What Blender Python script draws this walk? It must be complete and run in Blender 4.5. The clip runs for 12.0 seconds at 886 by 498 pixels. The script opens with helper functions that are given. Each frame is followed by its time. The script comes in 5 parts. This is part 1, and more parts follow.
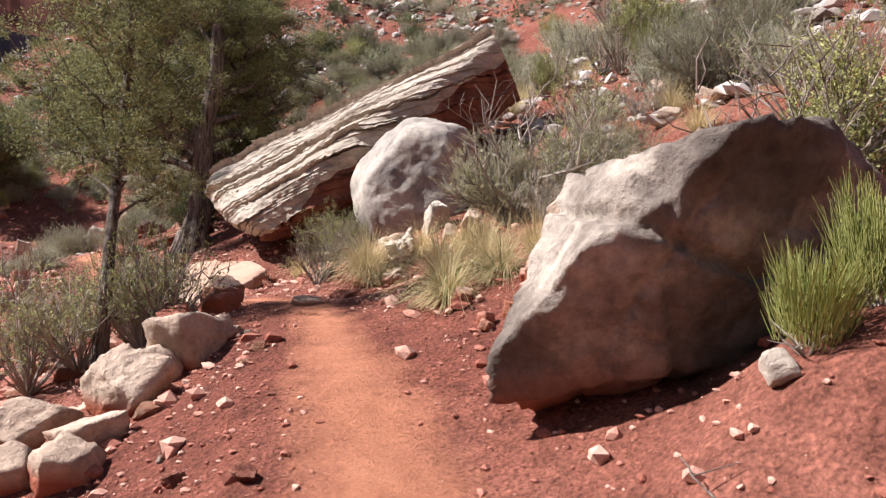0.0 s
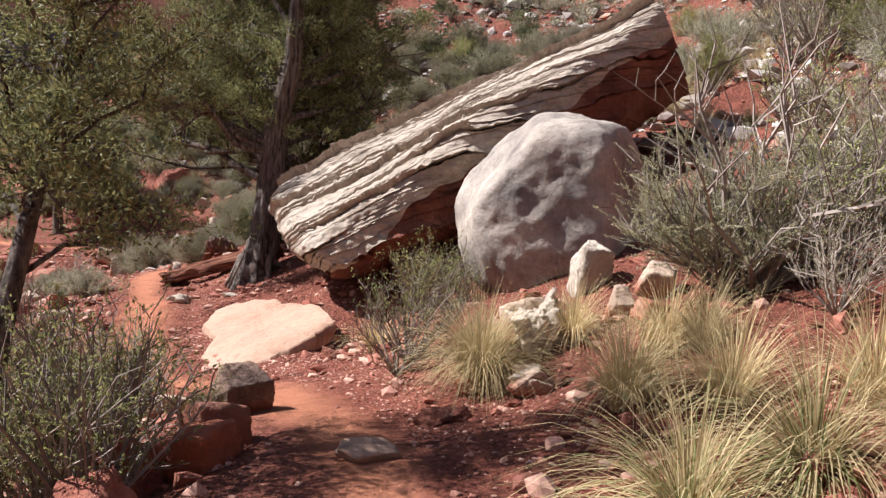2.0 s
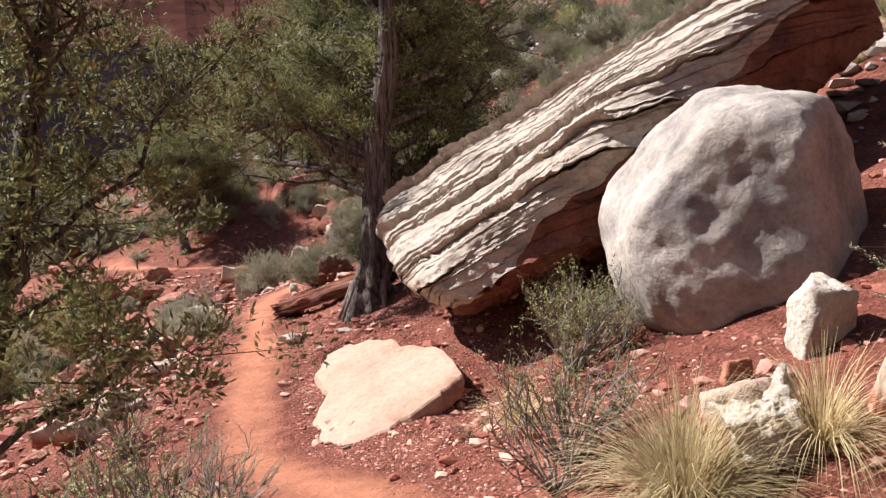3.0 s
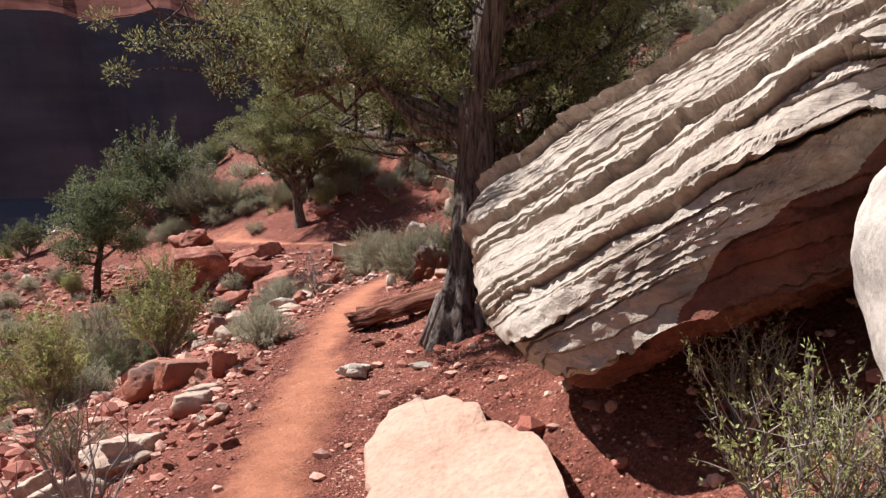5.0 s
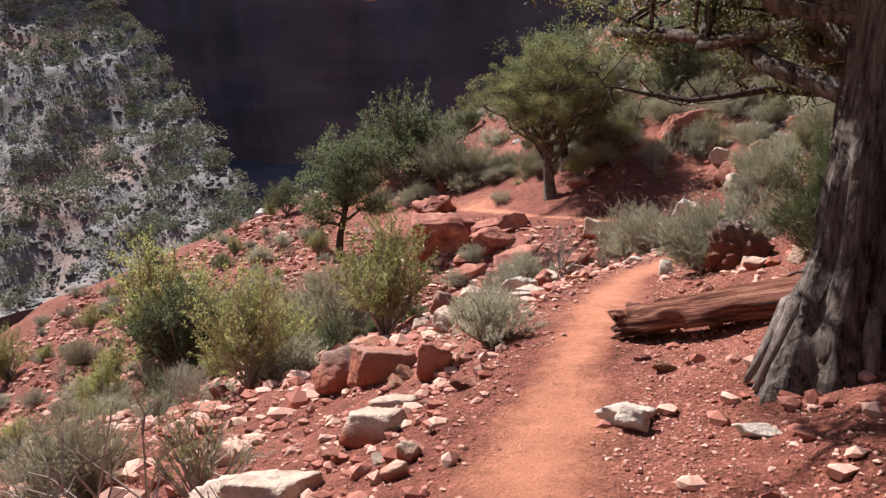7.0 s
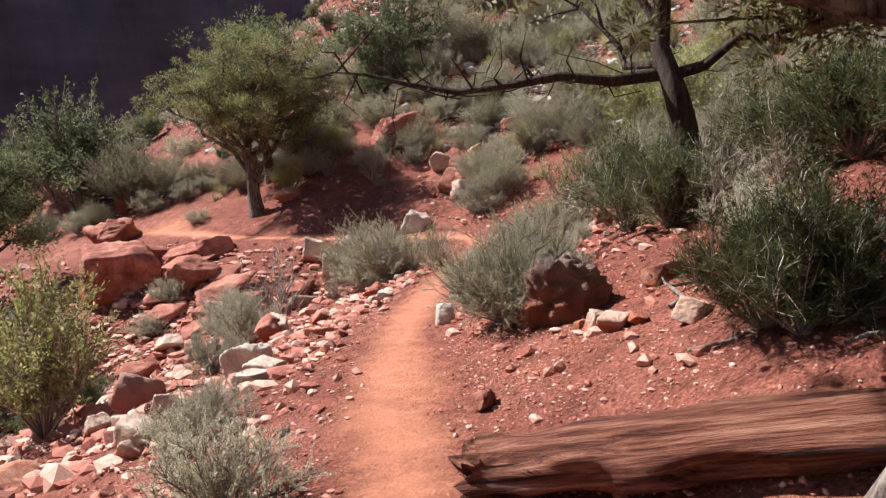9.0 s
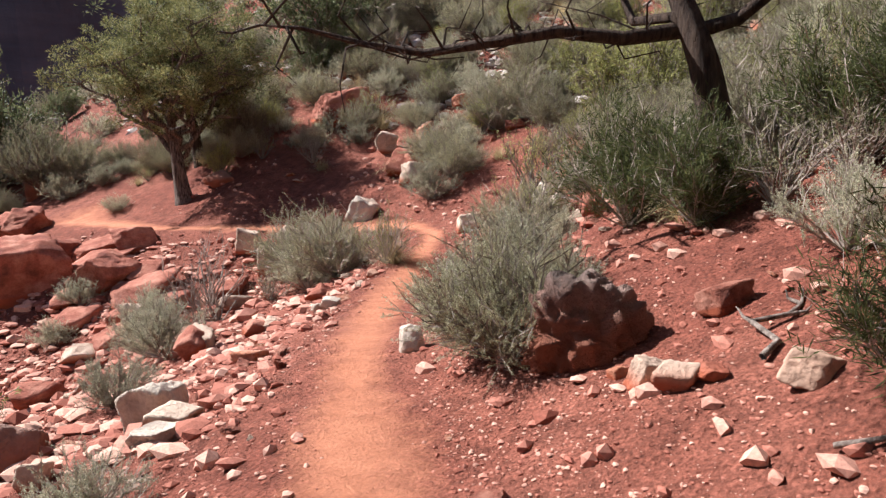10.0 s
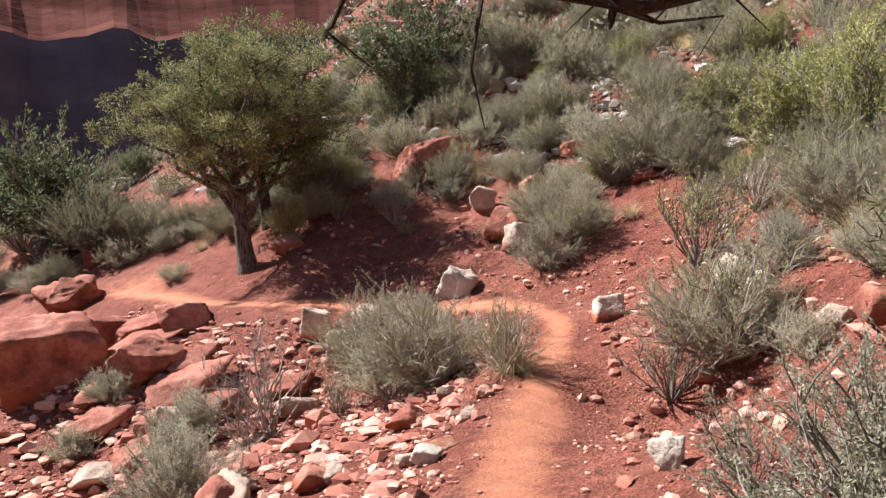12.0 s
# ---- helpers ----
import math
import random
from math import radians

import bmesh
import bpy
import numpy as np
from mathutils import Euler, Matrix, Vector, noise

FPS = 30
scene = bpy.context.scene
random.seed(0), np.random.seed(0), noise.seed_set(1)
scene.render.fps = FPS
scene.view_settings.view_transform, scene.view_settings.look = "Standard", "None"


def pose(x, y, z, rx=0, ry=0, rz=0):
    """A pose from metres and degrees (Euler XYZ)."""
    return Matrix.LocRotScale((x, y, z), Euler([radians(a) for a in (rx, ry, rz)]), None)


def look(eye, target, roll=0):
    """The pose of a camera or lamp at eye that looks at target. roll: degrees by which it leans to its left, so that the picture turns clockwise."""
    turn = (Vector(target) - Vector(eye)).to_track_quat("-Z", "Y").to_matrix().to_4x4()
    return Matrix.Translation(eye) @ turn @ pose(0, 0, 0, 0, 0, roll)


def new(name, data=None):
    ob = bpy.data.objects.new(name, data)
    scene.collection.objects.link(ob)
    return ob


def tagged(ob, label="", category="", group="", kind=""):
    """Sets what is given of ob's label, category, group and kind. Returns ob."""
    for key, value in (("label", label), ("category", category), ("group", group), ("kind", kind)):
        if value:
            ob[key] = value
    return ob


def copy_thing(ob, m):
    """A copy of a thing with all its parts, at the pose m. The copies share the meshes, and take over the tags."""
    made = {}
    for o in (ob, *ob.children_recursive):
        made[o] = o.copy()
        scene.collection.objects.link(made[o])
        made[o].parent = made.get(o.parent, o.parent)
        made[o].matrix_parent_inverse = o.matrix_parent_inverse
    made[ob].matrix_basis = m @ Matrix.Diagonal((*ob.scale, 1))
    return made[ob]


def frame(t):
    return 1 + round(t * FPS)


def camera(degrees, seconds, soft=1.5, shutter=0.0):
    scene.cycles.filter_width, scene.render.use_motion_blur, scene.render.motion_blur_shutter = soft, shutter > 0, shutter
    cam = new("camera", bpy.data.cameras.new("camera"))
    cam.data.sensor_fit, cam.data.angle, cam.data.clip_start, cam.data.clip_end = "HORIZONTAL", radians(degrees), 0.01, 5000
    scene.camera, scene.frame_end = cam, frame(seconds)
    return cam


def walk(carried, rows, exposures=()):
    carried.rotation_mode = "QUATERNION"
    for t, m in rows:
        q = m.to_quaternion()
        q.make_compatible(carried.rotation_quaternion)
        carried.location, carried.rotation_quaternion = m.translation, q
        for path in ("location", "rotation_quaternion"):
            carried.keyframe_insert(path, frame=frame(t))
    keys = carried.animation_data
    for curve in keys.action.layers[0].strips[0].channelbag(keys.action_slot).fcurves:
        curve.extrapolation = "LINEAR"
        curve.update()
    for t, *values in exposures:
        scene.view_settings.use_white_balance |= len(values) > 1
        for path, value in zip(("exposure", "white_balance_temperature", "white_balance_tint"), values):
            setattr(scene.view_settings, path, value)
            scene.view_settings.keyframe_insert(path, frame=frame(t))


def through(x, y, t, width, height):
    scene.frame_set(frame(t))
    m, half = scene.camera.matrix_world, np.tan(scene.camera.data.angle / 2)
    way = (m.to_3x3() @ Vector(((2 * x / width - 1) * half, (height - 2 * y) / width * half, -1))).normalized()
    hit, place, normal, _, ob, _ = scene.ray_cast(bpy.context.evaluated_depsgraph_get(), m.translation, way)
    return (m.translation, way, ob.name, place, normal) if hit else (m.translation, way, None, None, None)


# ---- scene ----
cam = camera(59.5, 12.0, 1.35)
# seconds, eye x y z, yaw, pitch, roll
PATH = [
    (0, 0.000, 0.000, 1.500, 0.45, -5.05, 4.60),
    (0.5, -0.058, 0.718, 1.590, 3.47, -4.89, 3.13),
    (1, -0.069, 1.550, 1.562, 3.60, -2.96, 5.41),
    (1.5, -0.266, 2.341, 1.634, 12.38, -2.63, 5.34),
    (2, -0.482, 3.290, 1.591, 7.84, -5.11, 5.84),
    (2.5, -0.779, 4.051, 1.741, 14.54, -5.67, 2.20),
    (3, -0.884, 4.773, 1.883, 16.77, -7.13, -0.48),
    (3.2, -0.970, 5.018, 1.948, 19.94, -7.64, -1.81),
    (4.8, -1.503, 7.312, 1.931, 25.15, -11.44, -1.34),
    (5, -1.547, 7.509, 1.889, 26.93, -9.50, -0.76),
    (5.5, -1.981, 8.209, 1.707, 37.78, -9.02, -1.59),
    (6, -2.301, 8.741, 1.608, 45.46, -8.31, -0.59),
    (6.5, -2.800, 9.322, 1.434, 49.74, -10.51, -0.32),
    (7, -3.342, 9.813, 1.275, 45.23, -10.90, 0.28),
    (7.5, -3.944, 10.237, 1.170, 37.65, -12.64, -0.77),
    (7.7, -4.156, 10.458, 1.108, 33.92, -11.95, -0.45),
    (9.3, -5.676, 12.443, 1.122, 20.66, -10.62, -0.28),
    (9.5, -5.804, 12.732, 1.111, 19.24, -12.16, -0.59),
    (10, -6.268, 13.512, 1.014, 18.47, -11.73, 0.28),
    (10.5, -6.663, 14.273, 0.879, 18.71, -10.62, 0.42),
    (11, -7.146, 15.055, 0.815, 20.40, -9.22, 0.72),
    (11.5, -7.490, 15.785, 0.767, 17.19, -9.33, -0.24),
    (12, -7.875, 16.443, 0.780, 24.39, -7.52, -0.78),
]


def eye_pose(x, y, z, yaw, pitch, roll):
    ya, pi = radians(yaw), radians(pitch)
    way = Vector((-math.sin(ya) * math.cos(pi), math.cos(ya) * math.cos(pi), math.sin(pi)))
    eye = Vector((x, y, z))
    return look(eye, eye + way, roll)


walk(cam, [(row[0], eye_pose(*row[1:])) for row in PATH], [(t, stops, 6250, 13) for t, stops in ((0, 1.22), (1.5, 0.95), (2.5, 1.22), (3.2, 1.2), (5, 1.08), (6.5, 1.14), (7, 1.24), (7.5, 1.14), (9.5, 1.38), (10.5, 1.3), (11.5, 1.5), (12, 1.46))])

# ---- light ----
SUN_TURN, SUN_HEIGHT = 84.0, 42.0  # degrees left of +y, and above the horizon
SUN_WAY = Vector((-math.sin(radians(SUN_TURN)) * math.cos(radians(SUN_HEIGHT)), math.cos(radians(SUN_TURN)) * math.cos(radians(SUN_HEIGHT)), math.sin(radians(SUN_HEIGHT))))
sun = new("sun", bpy.data.lights.new("sun", "SUN"))
sun.data.energy, sun.data.angle, sun.data.color = 5.0, radians(0.6), (1.0, 0.972, 0.965)
sun.matrix_world = look(SUN_WAY * 60, (0, 0, 0))
world = bpy.data.worlds.new("sky")
scene.world = world
world.use_nodes = True
sky = world.node_tree.nodes.new("ShaderNodeTexSky")
sky.sky_type, sky.sun_disc = "NISHITA", False
sky.sun_elevation, sky.sun_rotation = radians(SUN_HEIGHT), radians(-SUN_TURN)
world.node_tree.links.new(sky.outputs[0], world.node_tree.nodes["Background"].inputs[0])
world.node_tree.nodes["Background"].inputs[1].default_value = 0.047

# ---- lie of the land ----
# the footpath: x, y, z of its middle, from behind the first step to round the far spur
TRAIL = [
    (0.2, -12.0, -0.4), (0.15, -4.0, -0.15), (0.1, 0.0, 0.02), (-0.05, 2.6, 0.22), (-0.6, 4.6, 0.4), (-1.3, 6.6, 0.36),
    (-2.55, 8.6, -0.06), (-3.95, 9.95, -0.5), (-4.85, 11.3, -0.55), (-5.88, 13.25, -0.52), (-7.3, 15.8, -0.7),
    (-8.5, 18.3, -0.94), (-9.3, 20.5, -1.2), (-9.8, 22.6, -1.32), (-10.2, 24.5, -1.32), (-10.9, 26.2, -1.4),
    (-12.6, 27.3, -1.55), (-15.2, 27.7, -1.85), (-17.6, 27.9, -2.1), (-20.5, 29.0, -2.35), (-26.0, 30.5, -2.9),
    (-34.0, 33.0, -3.6), (-43.0, 38.0, -4.6), (-49.0, 47.0, -5.2), (-53.0, 65.0, -6.0), (-52.0, 100.0, -7.0), (-40.0, 170.0, -9.0),
]
# height over the footpath by distance from it: below it on the left, above it on the right
ACROSS = ((-140, -60, -34, -24, -18, -14, -9, -4.5, -1.3, -0.4, 0.35, 0.9, 2.0, 5.0, 12, 30, 90),
          (-110, -66, -36, -17, -8.6, -5.6, -3.6, -1.7, -0.45, -0.03, 0.0, 0.2, 0.72, 2.15, 6.0, 18.5, 60.0))
# swells and hollows: x, y, height, radius
SWELLS = [(-1.9, 11.3, -0.35, 0.8), (-4.4, 12.0, -0.08, 0.5), (2.0, 2.6, 0.3, 0.9), (1.4, 2.65, 0.28, 0.5), (-2.5, 10.7, -0.15, 1.0), (-0.4, 7.7, -0.15, 0.8), (-14.3, 32.5, -0.5, 3.0), (-8.6, 22.6, -0.45, 0.9), (-13.5, 26.0, -0.3, 1.5)]


def smooth_line(nodes, steps=14):
    p = np.array([nodes[0], *nodes, nodes[-1]], float)
    u = np.linspace(0, 1, steps, endpoint=False)[:, None]
    out = []
    for a, b, c, d in zip(p, p[1:], p[2:], p[3:]):
        out.append(0.5 * (2 * b + (c - a) * u + (2 * a - 5 * b + 4 * c - d) * u**2 + (3 * b - a - 3 * c + d) * u**3))
    return np.concatenate(out)


LINE = smooth_line(TRAIL)
ALONG = np.gradient(LINE[:, :2], axis=0)
ALONG /= np.linalg.norm(ALONG, axis=1)[:, None] + 1e-9


def lattice(i, j, seed):
    v = np.sin(i * 127.1 + j * 311.7 + seed * 74.7) * 43758.5453
    return v - np.floor(v)


def bumps(x, y, size, seed=0):
    """Smooth noise from -1 to 1 with lumps of about that size."""
    x, y = np.asarray(x, float) / size, np.asarray(y, float) / size
    i, j = np.floor(x), np.floor(y)
    u, v = x - i, y - j
    u, v = u * u * (3 - 2 * u), v * v * (3 - 2 * v)
    a, b = lattice(i, j, seed), lattice(i + 1, j, seed)
    c, d = lattice(i, j + 1, seed), lattice(i + 1, j + 1, seed)
    return 2 * (a + (b - a) * u + (c - a) * v + (a - b - c + d) * u * v) - 1


def land(x, y):
    """Height of the ground and distance from the footpath's middle (right of it positive)."""
    x, y = np.atleast_1d(np.asarray(x, float)).ravel(), np.atleast_1d(np.asarray(y, float)).ravel()
    z, off = np.empty_like(x), np.empty_like(x)
    for k in range(0, len(x), 4000):
        dx, dy = x[k : k + 4000, None] - LINE[:, 0], y[k : k + 4000, None] - LINE[:, 1]
        r2 = dx * dx + dy * dy
        near = r2.argmin(1)
        n = np.arange(len(near))
        side = dx[n, near] * ALONG[near, 1] - dy[n, near] * ALONG[near, 0]
        dist = np.sqrt(r2[n, near])
        w = 1 / (r2 + 0.4 + 0.1 * dist[:, None] ** 2) ** 3
        off[k : k + 4000] = np.sign(side) * dist
        z[k : k + 4000] = (w * LINE[:, 2]).sum(1) / w.sum(1)
    # the profile, rounded at its bends
    z += sum(np.interp(off + s, *ACROSS) for s in (-0.25, 0, 0.25)) / 3
    for a, b, h, r in SWELLS:
        z += h * np.exp(-((x - a) ** 2 + (y - b) ** 2) / r**2)
    wild = np.clip((np.abs(off) - 0.35) / 1.5, 0, 1)
    z += wild * (0.13 * bumps(x, y, 1.7, 1) + 0.06 * bumps(x, y, 0.6, 2)) + (0.012 + 0.02 * wild) * bumps(x, y, 0.23, 3)
    z += np.clip((np.abs(off) - 6) / 20, 0, 1) * (1.6 * bumps(x, y, 9, 4) + 0.7 * bumps(x, y, 3.5, 5))
    return z, off


def on_land(x, y):
    return float(land(x, y)[0][0])

# ---- materials ----
def shader(name, rough=0.85):
    m = bpy.data.materials.new(name)
    m.use_nodes = True
    nodes, links = m.node_tree.nodes, m.node_tree.links
    base = nodes["Principled BSDF"]
    base.inputs["Roughness"].default_value = rough
    base.inputs["Specular IOR Level"].default_value = 0.12
    return m, nodes, links, base


def coords(nodes, links, own=True):
    """Object coordinates, shifted by chance from object to object; or places in the world."""
    if not own:
        return nodes.new("ShaderNodeNewGeometry").outputs["Position"]
    tc, info, add = nodes.new("ShaderNodeTexCoord"), nodes.new("ShaderNodeObjectInfo"), nodes.new("ShaderNodeVectorMath")
    add.operation = "MULTIPLY_ADD"
    add.inputs[1].default_value = (1, 1, 1)
    mul = nodes.new("ShaderNodeMath")
    mul.operation = "MULTIPLY"
    mul.inputs[1].default_value = 37.0
    links.new(info.outputs["Random"], mul.inputs[0])
    links.new(tc.outputs["Object"], add.inputs[0])
    links.new(mul.outputs[0], add.inputs[2])
    return add.outputs[0]


def grain(nodes, links, where, scale, detail=6.0, rough=0.6, stretch=None):
    if stretch:
        mp = nodes.new("ShaderNodeMapping")
        mp.inputs["Scale"].default_value = stretch
        links.new(where, mp.inputs[0])
        where = mp.outputs[0]
    n = nodes.new("ShaderNodeTexNoise")
    n.inputs["Scale"].default_value, n.inputs["Detail"].default_value, n.inputs["Roughness"].default_value = scale, detail, rough
    links.new(where, n.inputs["Vector"])
    return n.outputs["Fac"]


def ramp(nodes, links, value, stops):
    r = nodes.new("ShaderNodeValToRGB")
    while len(r.color_ramp.elements) < len(stops):
        r.color_ramp.elements.new(0.5)
    for e, (at, c) in zip(r.color_ramp.elements, stops):
        e.position, e.color = at, (*c, 1) if len(c) == 3 else (c[0], c[0], c[0], 1)
    links.new(value, r.inputs[0])
    return r.outputs[0]


def mixed(nodes, links, a, b, fac, kind="MIX"):
    x = nodes.new("ShaderNodeMix")
    x.data_type, x.blend_type = "RGBA", kind
    for sock, v in ((x.inputs[0], fac), (x.inputs[6], a), (x.inputs[7], b)):
        if isinstance(v, (int, float)):
            sock.default_value = v
        elif isinstance(v, tuple):
            sock.default_value = (*v, 1)
        else:
            links.new(v, sock)
    return x.outputs[2]


def relief(nodes, links, base, parts):
    """Bumps in a chain: pairs of height socket and distance."""
    last = None
    for h, d in parts:
        b = nodes.new("ShaderNodeBump")
        b.inputs["Distance"].default_value = d
        b.inputs["Strength"].default_value = 1.0
        links.new(h, b.inputs["Height"])
        if last:
            links.new(last, b.inputs["Normal"])
        last = b.outputs[0]
    links.new(last, base.inputs["Normal"])


def stone_material(name, light, mid, dark, scale=1.6, stain=None, stain_top=0.4, stretch=None, bump=0.03, varnish=0.5):
    """Weathered rock: mottled in three colours, pitted, with soil stains creeping up from its foot."""
    m, nodes, links, base = shader(name, 0.9)
    where = coords(nodes, links)
    big = grain(nodes, links, where, scale, 8, 0.65, stretch)
    fine = grain(nodes, links, where, scale * 14, 6, 0.7)
    col = ramp(nodes, links, big, [(0.30, dark), (0.42 + 0.1 * varnish, mid), (0.62, light), (0.8, light)])
    speck = ramp(nodes, links, fine, [(0.3, (0.72,)), (0.55, (1.0,)), (0.75, (1.08,))])
    col = mixed(nodes, links, col, speck, 1.0, "MULTIPLY")
    vor = nodes.new("ShaderNodeTexVoronoi")
    vor.inputs["Scale"].default_value = scale * 9
    links.new(where, vor.inputs["Vector"])
    pits = ramp(nodes, links, vor.outputs["Distance"], [(0.0, (0.0,)), (0.22, (1.0,))])
    if stain:
        tc = nodes.new("ShaderNodeTexCoord")
        sep = nodes.new("ShaderNodeSeparateXYZ")
        links.new(tc.outputs["Object"], sep.inputs[0])
        add = nodes.new("ShaderNodeMath")
        add.operation = "MULTIPLY_ADD"
        links.new(big, add.inputs[0])
        add.inputs[1].default_value = -1.6 * stain_top
        links.new(sep.outputs["Z"], add.inputs[2])
        rng = nodes.new("ShaderNodeMapRange")
        rng.inputs["From Min"].default_value, rng.inputs["From Max"].default_value = -stain_top * 0.6, stain_top * 0.35
        rng.inputs["To Min"].default_value, rng.inputs["To Max"].default_value = 0.92, 0.0
        links.new(add.outputs[0], rng.inputs["Value"])
        col = mixed(nodes, links, col, stain, rng.outputs[0])
    links.new(col, base.inputs["Base Color"])
    relief(nodes, links, base, [(big, bump * 2.5), (pits, bump * 0.12), (fine, bump * 0.7)])
    return m


RED = (0.33, 0.085, 0.04)
PALE_ROCK = stone_material("pale_sandstone", (0.58, 0.44, 0.33), (0.46, 0.335, 0.245), (0.22, 0.15, 0.115), 1.8, RED, 0.09)
WHITE_ROCK = stone_material("clean_pale_sandstone", (0.62, 0.53, 0.42), (0.52, 0.43, 0.34), (0.30, 0.24, 0.19), 2.2)
GREY_ROCK = stone_material("grey_varnished_sandstone", (0.36, 0.305, 0.255), (0.225, 0.19, 0.155), (0.085, 0.07, 0.06), 1.9, (0.34, 0.105, 0.055), 0.5)
NEAR_ROCK = stone_material("dark_varnished_sandstone", (0.47, 0.39, 0.31), (0.20, 0.158, 0.127), (0.06, 0.047, 0.039), 1.5, (0.30, 0.085, 0.045), 0.4, None, 0.03, 0.7)
ROUND_ROCK = stone_material("pale_grey_limestone", (0.46, 0.395, 0.325), (0.32, 0.275, 0.23), (0.15, 0.13, 0.115), 1.9, (0.38, 0.16, 0.09), 0.12, None, 0.014)
SLAB_ROCK = stone_material("layered_sandstone", (0.52, 0.44, 0.35), (0.41, 0.335, 0.26), (0.17, 0.135, 0.105), 1.5, None, 0.4, (0.6, 2.2, 2.2), 0.03, 0.1)
# red foot rock, its dark tone also painting shade on the undercut side
SLAB_FOOT_AND_SHADE = stone_material("red_foot_shaded_undercut", (0.27, 0.12, 0.075), (0.19, 0.07, 0.046), (0.085, 0.043, 0.033), 1.8)
PINK_ROCK = stone_material("pinkish_flat_sandstone", (0.44, 0.295, 0.21), (0.385, 0.24, 0.165), (0.27, 0.15, 0.1), 1.6, None, 0.3, None, 0.014, 0.0)
RED_ROCK = stone_material("red_siltstone", (0.45, 0.205, 0.14), (0.31, 0.11, 0.072), (0.15, 0.055, 0.04), 2.2, RED, 0.06)
KNOB_ROCK = stone_material("pitted_conglomerate", (0.40, 0.34, 0.29), (0.20, 0.145, 0.12), (0.08, 0.06, 0.05), 5.0, (0.36, 0.13, 0.075), 0.42, None, 0.07)
DARK_ROCK = stone_material("dark_brown_rock", (0.40, 0.27, 0.18), (0.20, 0.13, 0.10), (0.09, 0.065, 0.05), 2.0, RED, 0.1)
STONE_MIX = stone_material("loose_stone", (0.60, 0.36, 0.25), (0.46, 0.19, 0.11), (0.30, 0.10, 0.06), 3.5, RED, 0.02)


def soil_material():
    m, nodes, links, base = shader("red_soil", 0.95)
    where = coords(nodes, links, False)
    big, mid = grain(nodes, links, where, 0.45, 6, 0.6), grain(nodes, links, where, 5.0, 8, 0.72)
    fine = grain(nodes, links, where, 42, 6, 0.75)
    soil = ramp(nodes, links, big, [(0.3, (0.19, 0.06, 0.04)), (0.5, (0.25, 0.085, 0.055)), (0.7, (0.345, 0.132, 0.088))])
    soil = mixed(nodes, links, soil, ramp(nodes, links, mid, [(0.3, (0.5,)), (0.5, (1.0,)), (0.72, (1.35,))]), 1.0, "MULTIPLY")
    soil = mixed(nodes, links, soil, ramp(nodes, links, fine, [(0.32, (0.45,)), (0.52, (1.0,)), (0.7, (1.6,))]), 1.0, "MULTIPLY")
    dust = ramp(nodes, links, mid, [(0.3, (0.43, 0.162, 0.088)), (0.7, (0.58, 0.245, 0.138))])
    dust = mixed(nodes, links, dust, ramp(nodes, links, fine, [(0.3, (0.82,)), (0.7, (1.12,))]), 1.0, "MULTIPLY")
    worn = nodes.new("ShaderNodeAttribute")
    worn.attribute_name = "worn"
    edge = nodes.new("ShaderNodeMath")
    edge.operation = "MULTIPLY_ADD"
    links.new(grain(nodes, links, where, 2.2, 9, 0.75), edge.inputs[0])
    edge.inputs[1].default_value = 1.3
    links.new(worn.outputs["Fac"], edge.inputs[2])
    mask = nodes.new("ShaderNodeMapRange")
    mask.inputs["From Min"].default_value, mask.inputs["From Max"].default_value = 1.0, 1.6
    links.new(edge.outputs[0], mask.inputs["Value"])
    links.new(mixed(nodes, links, soil, dust, mask.outputs[0]), base.inputs["Base Color"])
    crumbs = nodes.new("ShaderNodeTexVoronoi")
    crumbs.inputs["Scale"].default_value, crumbs.inputs["Randomness"].default_value = 30, 1.0
    links.new(where, crumbs.inputs["Vector"])
    loose = nodes.new("ShaderNodeMath")
    loose.operation = "SUBTRACT"
    loose.inputs[0].default_value = 1.0
    links.new(mask.outputs[0], loose.inputs[1])
    clods = nodes.new("ShaderNodeMath")
    clods.operation = "MULTIPLY"
    links.new(crumbs.outputs["Distance"], clods.inputs[0])
    links.new(loose.outputs[0], clods.inputs[1])
    relief(nodes, links, base, [(mid, 0.06), (clods.outputs[0], 0.035), (fine, 0.02)])
    return m


def leaf_material(name, dark, light, rough=0.6, through=0.35):
    m, nodes, links, base = shader(name, rough)
    geo, info = nodes.new("ShaderNodeNewGeometry"), nodes.new("ShaderNodeObjectInfo")
    col = mixed(nodes, links, dark, light, geo.outputs["Random Per Island"])
    hue = nodes.new("ShaderNodeHueSaturation")
    rng = nodes.new("ShaderNodeMapRange")
    rng.inputs["To Min"].default_value, rng.inputs["To Max"].default_value = 0.75, 1.3
    links.new(info.outputs["Random"], rng.inputs["Value"])
    links.new(rng.outputs[0], hue.inputs["Value"])
    links.new(col, hue.inputs["Color"])
    links.new(hue.outputs[0], base.inputs["Base Color"])
    back = nodes.new("ShaderNodeBsdfTranslucent")
    links.new(hue.outputs[0], back.inputs["Color"])
    mix = nodes.new("ShaderNodeMixShader")
    mix.inputs[0].default_value = through
    links.new(base.outputs[0], mix.inputs[1])
    links.new(back.outputs[0], mix.inputs[2])
    links.new(mix.outputs[0], nodes["Material Output"].inputs["Surface"])
    return m


def bark_material(name, dark, light, scale=7.0):
    m, nodes, links, base = shader(name, 0.9)
    where = coords(nodes, links)
    streak = grain(nodes, links, where, scale, 7, 0.7, (3.0, 3.0, 0.22))
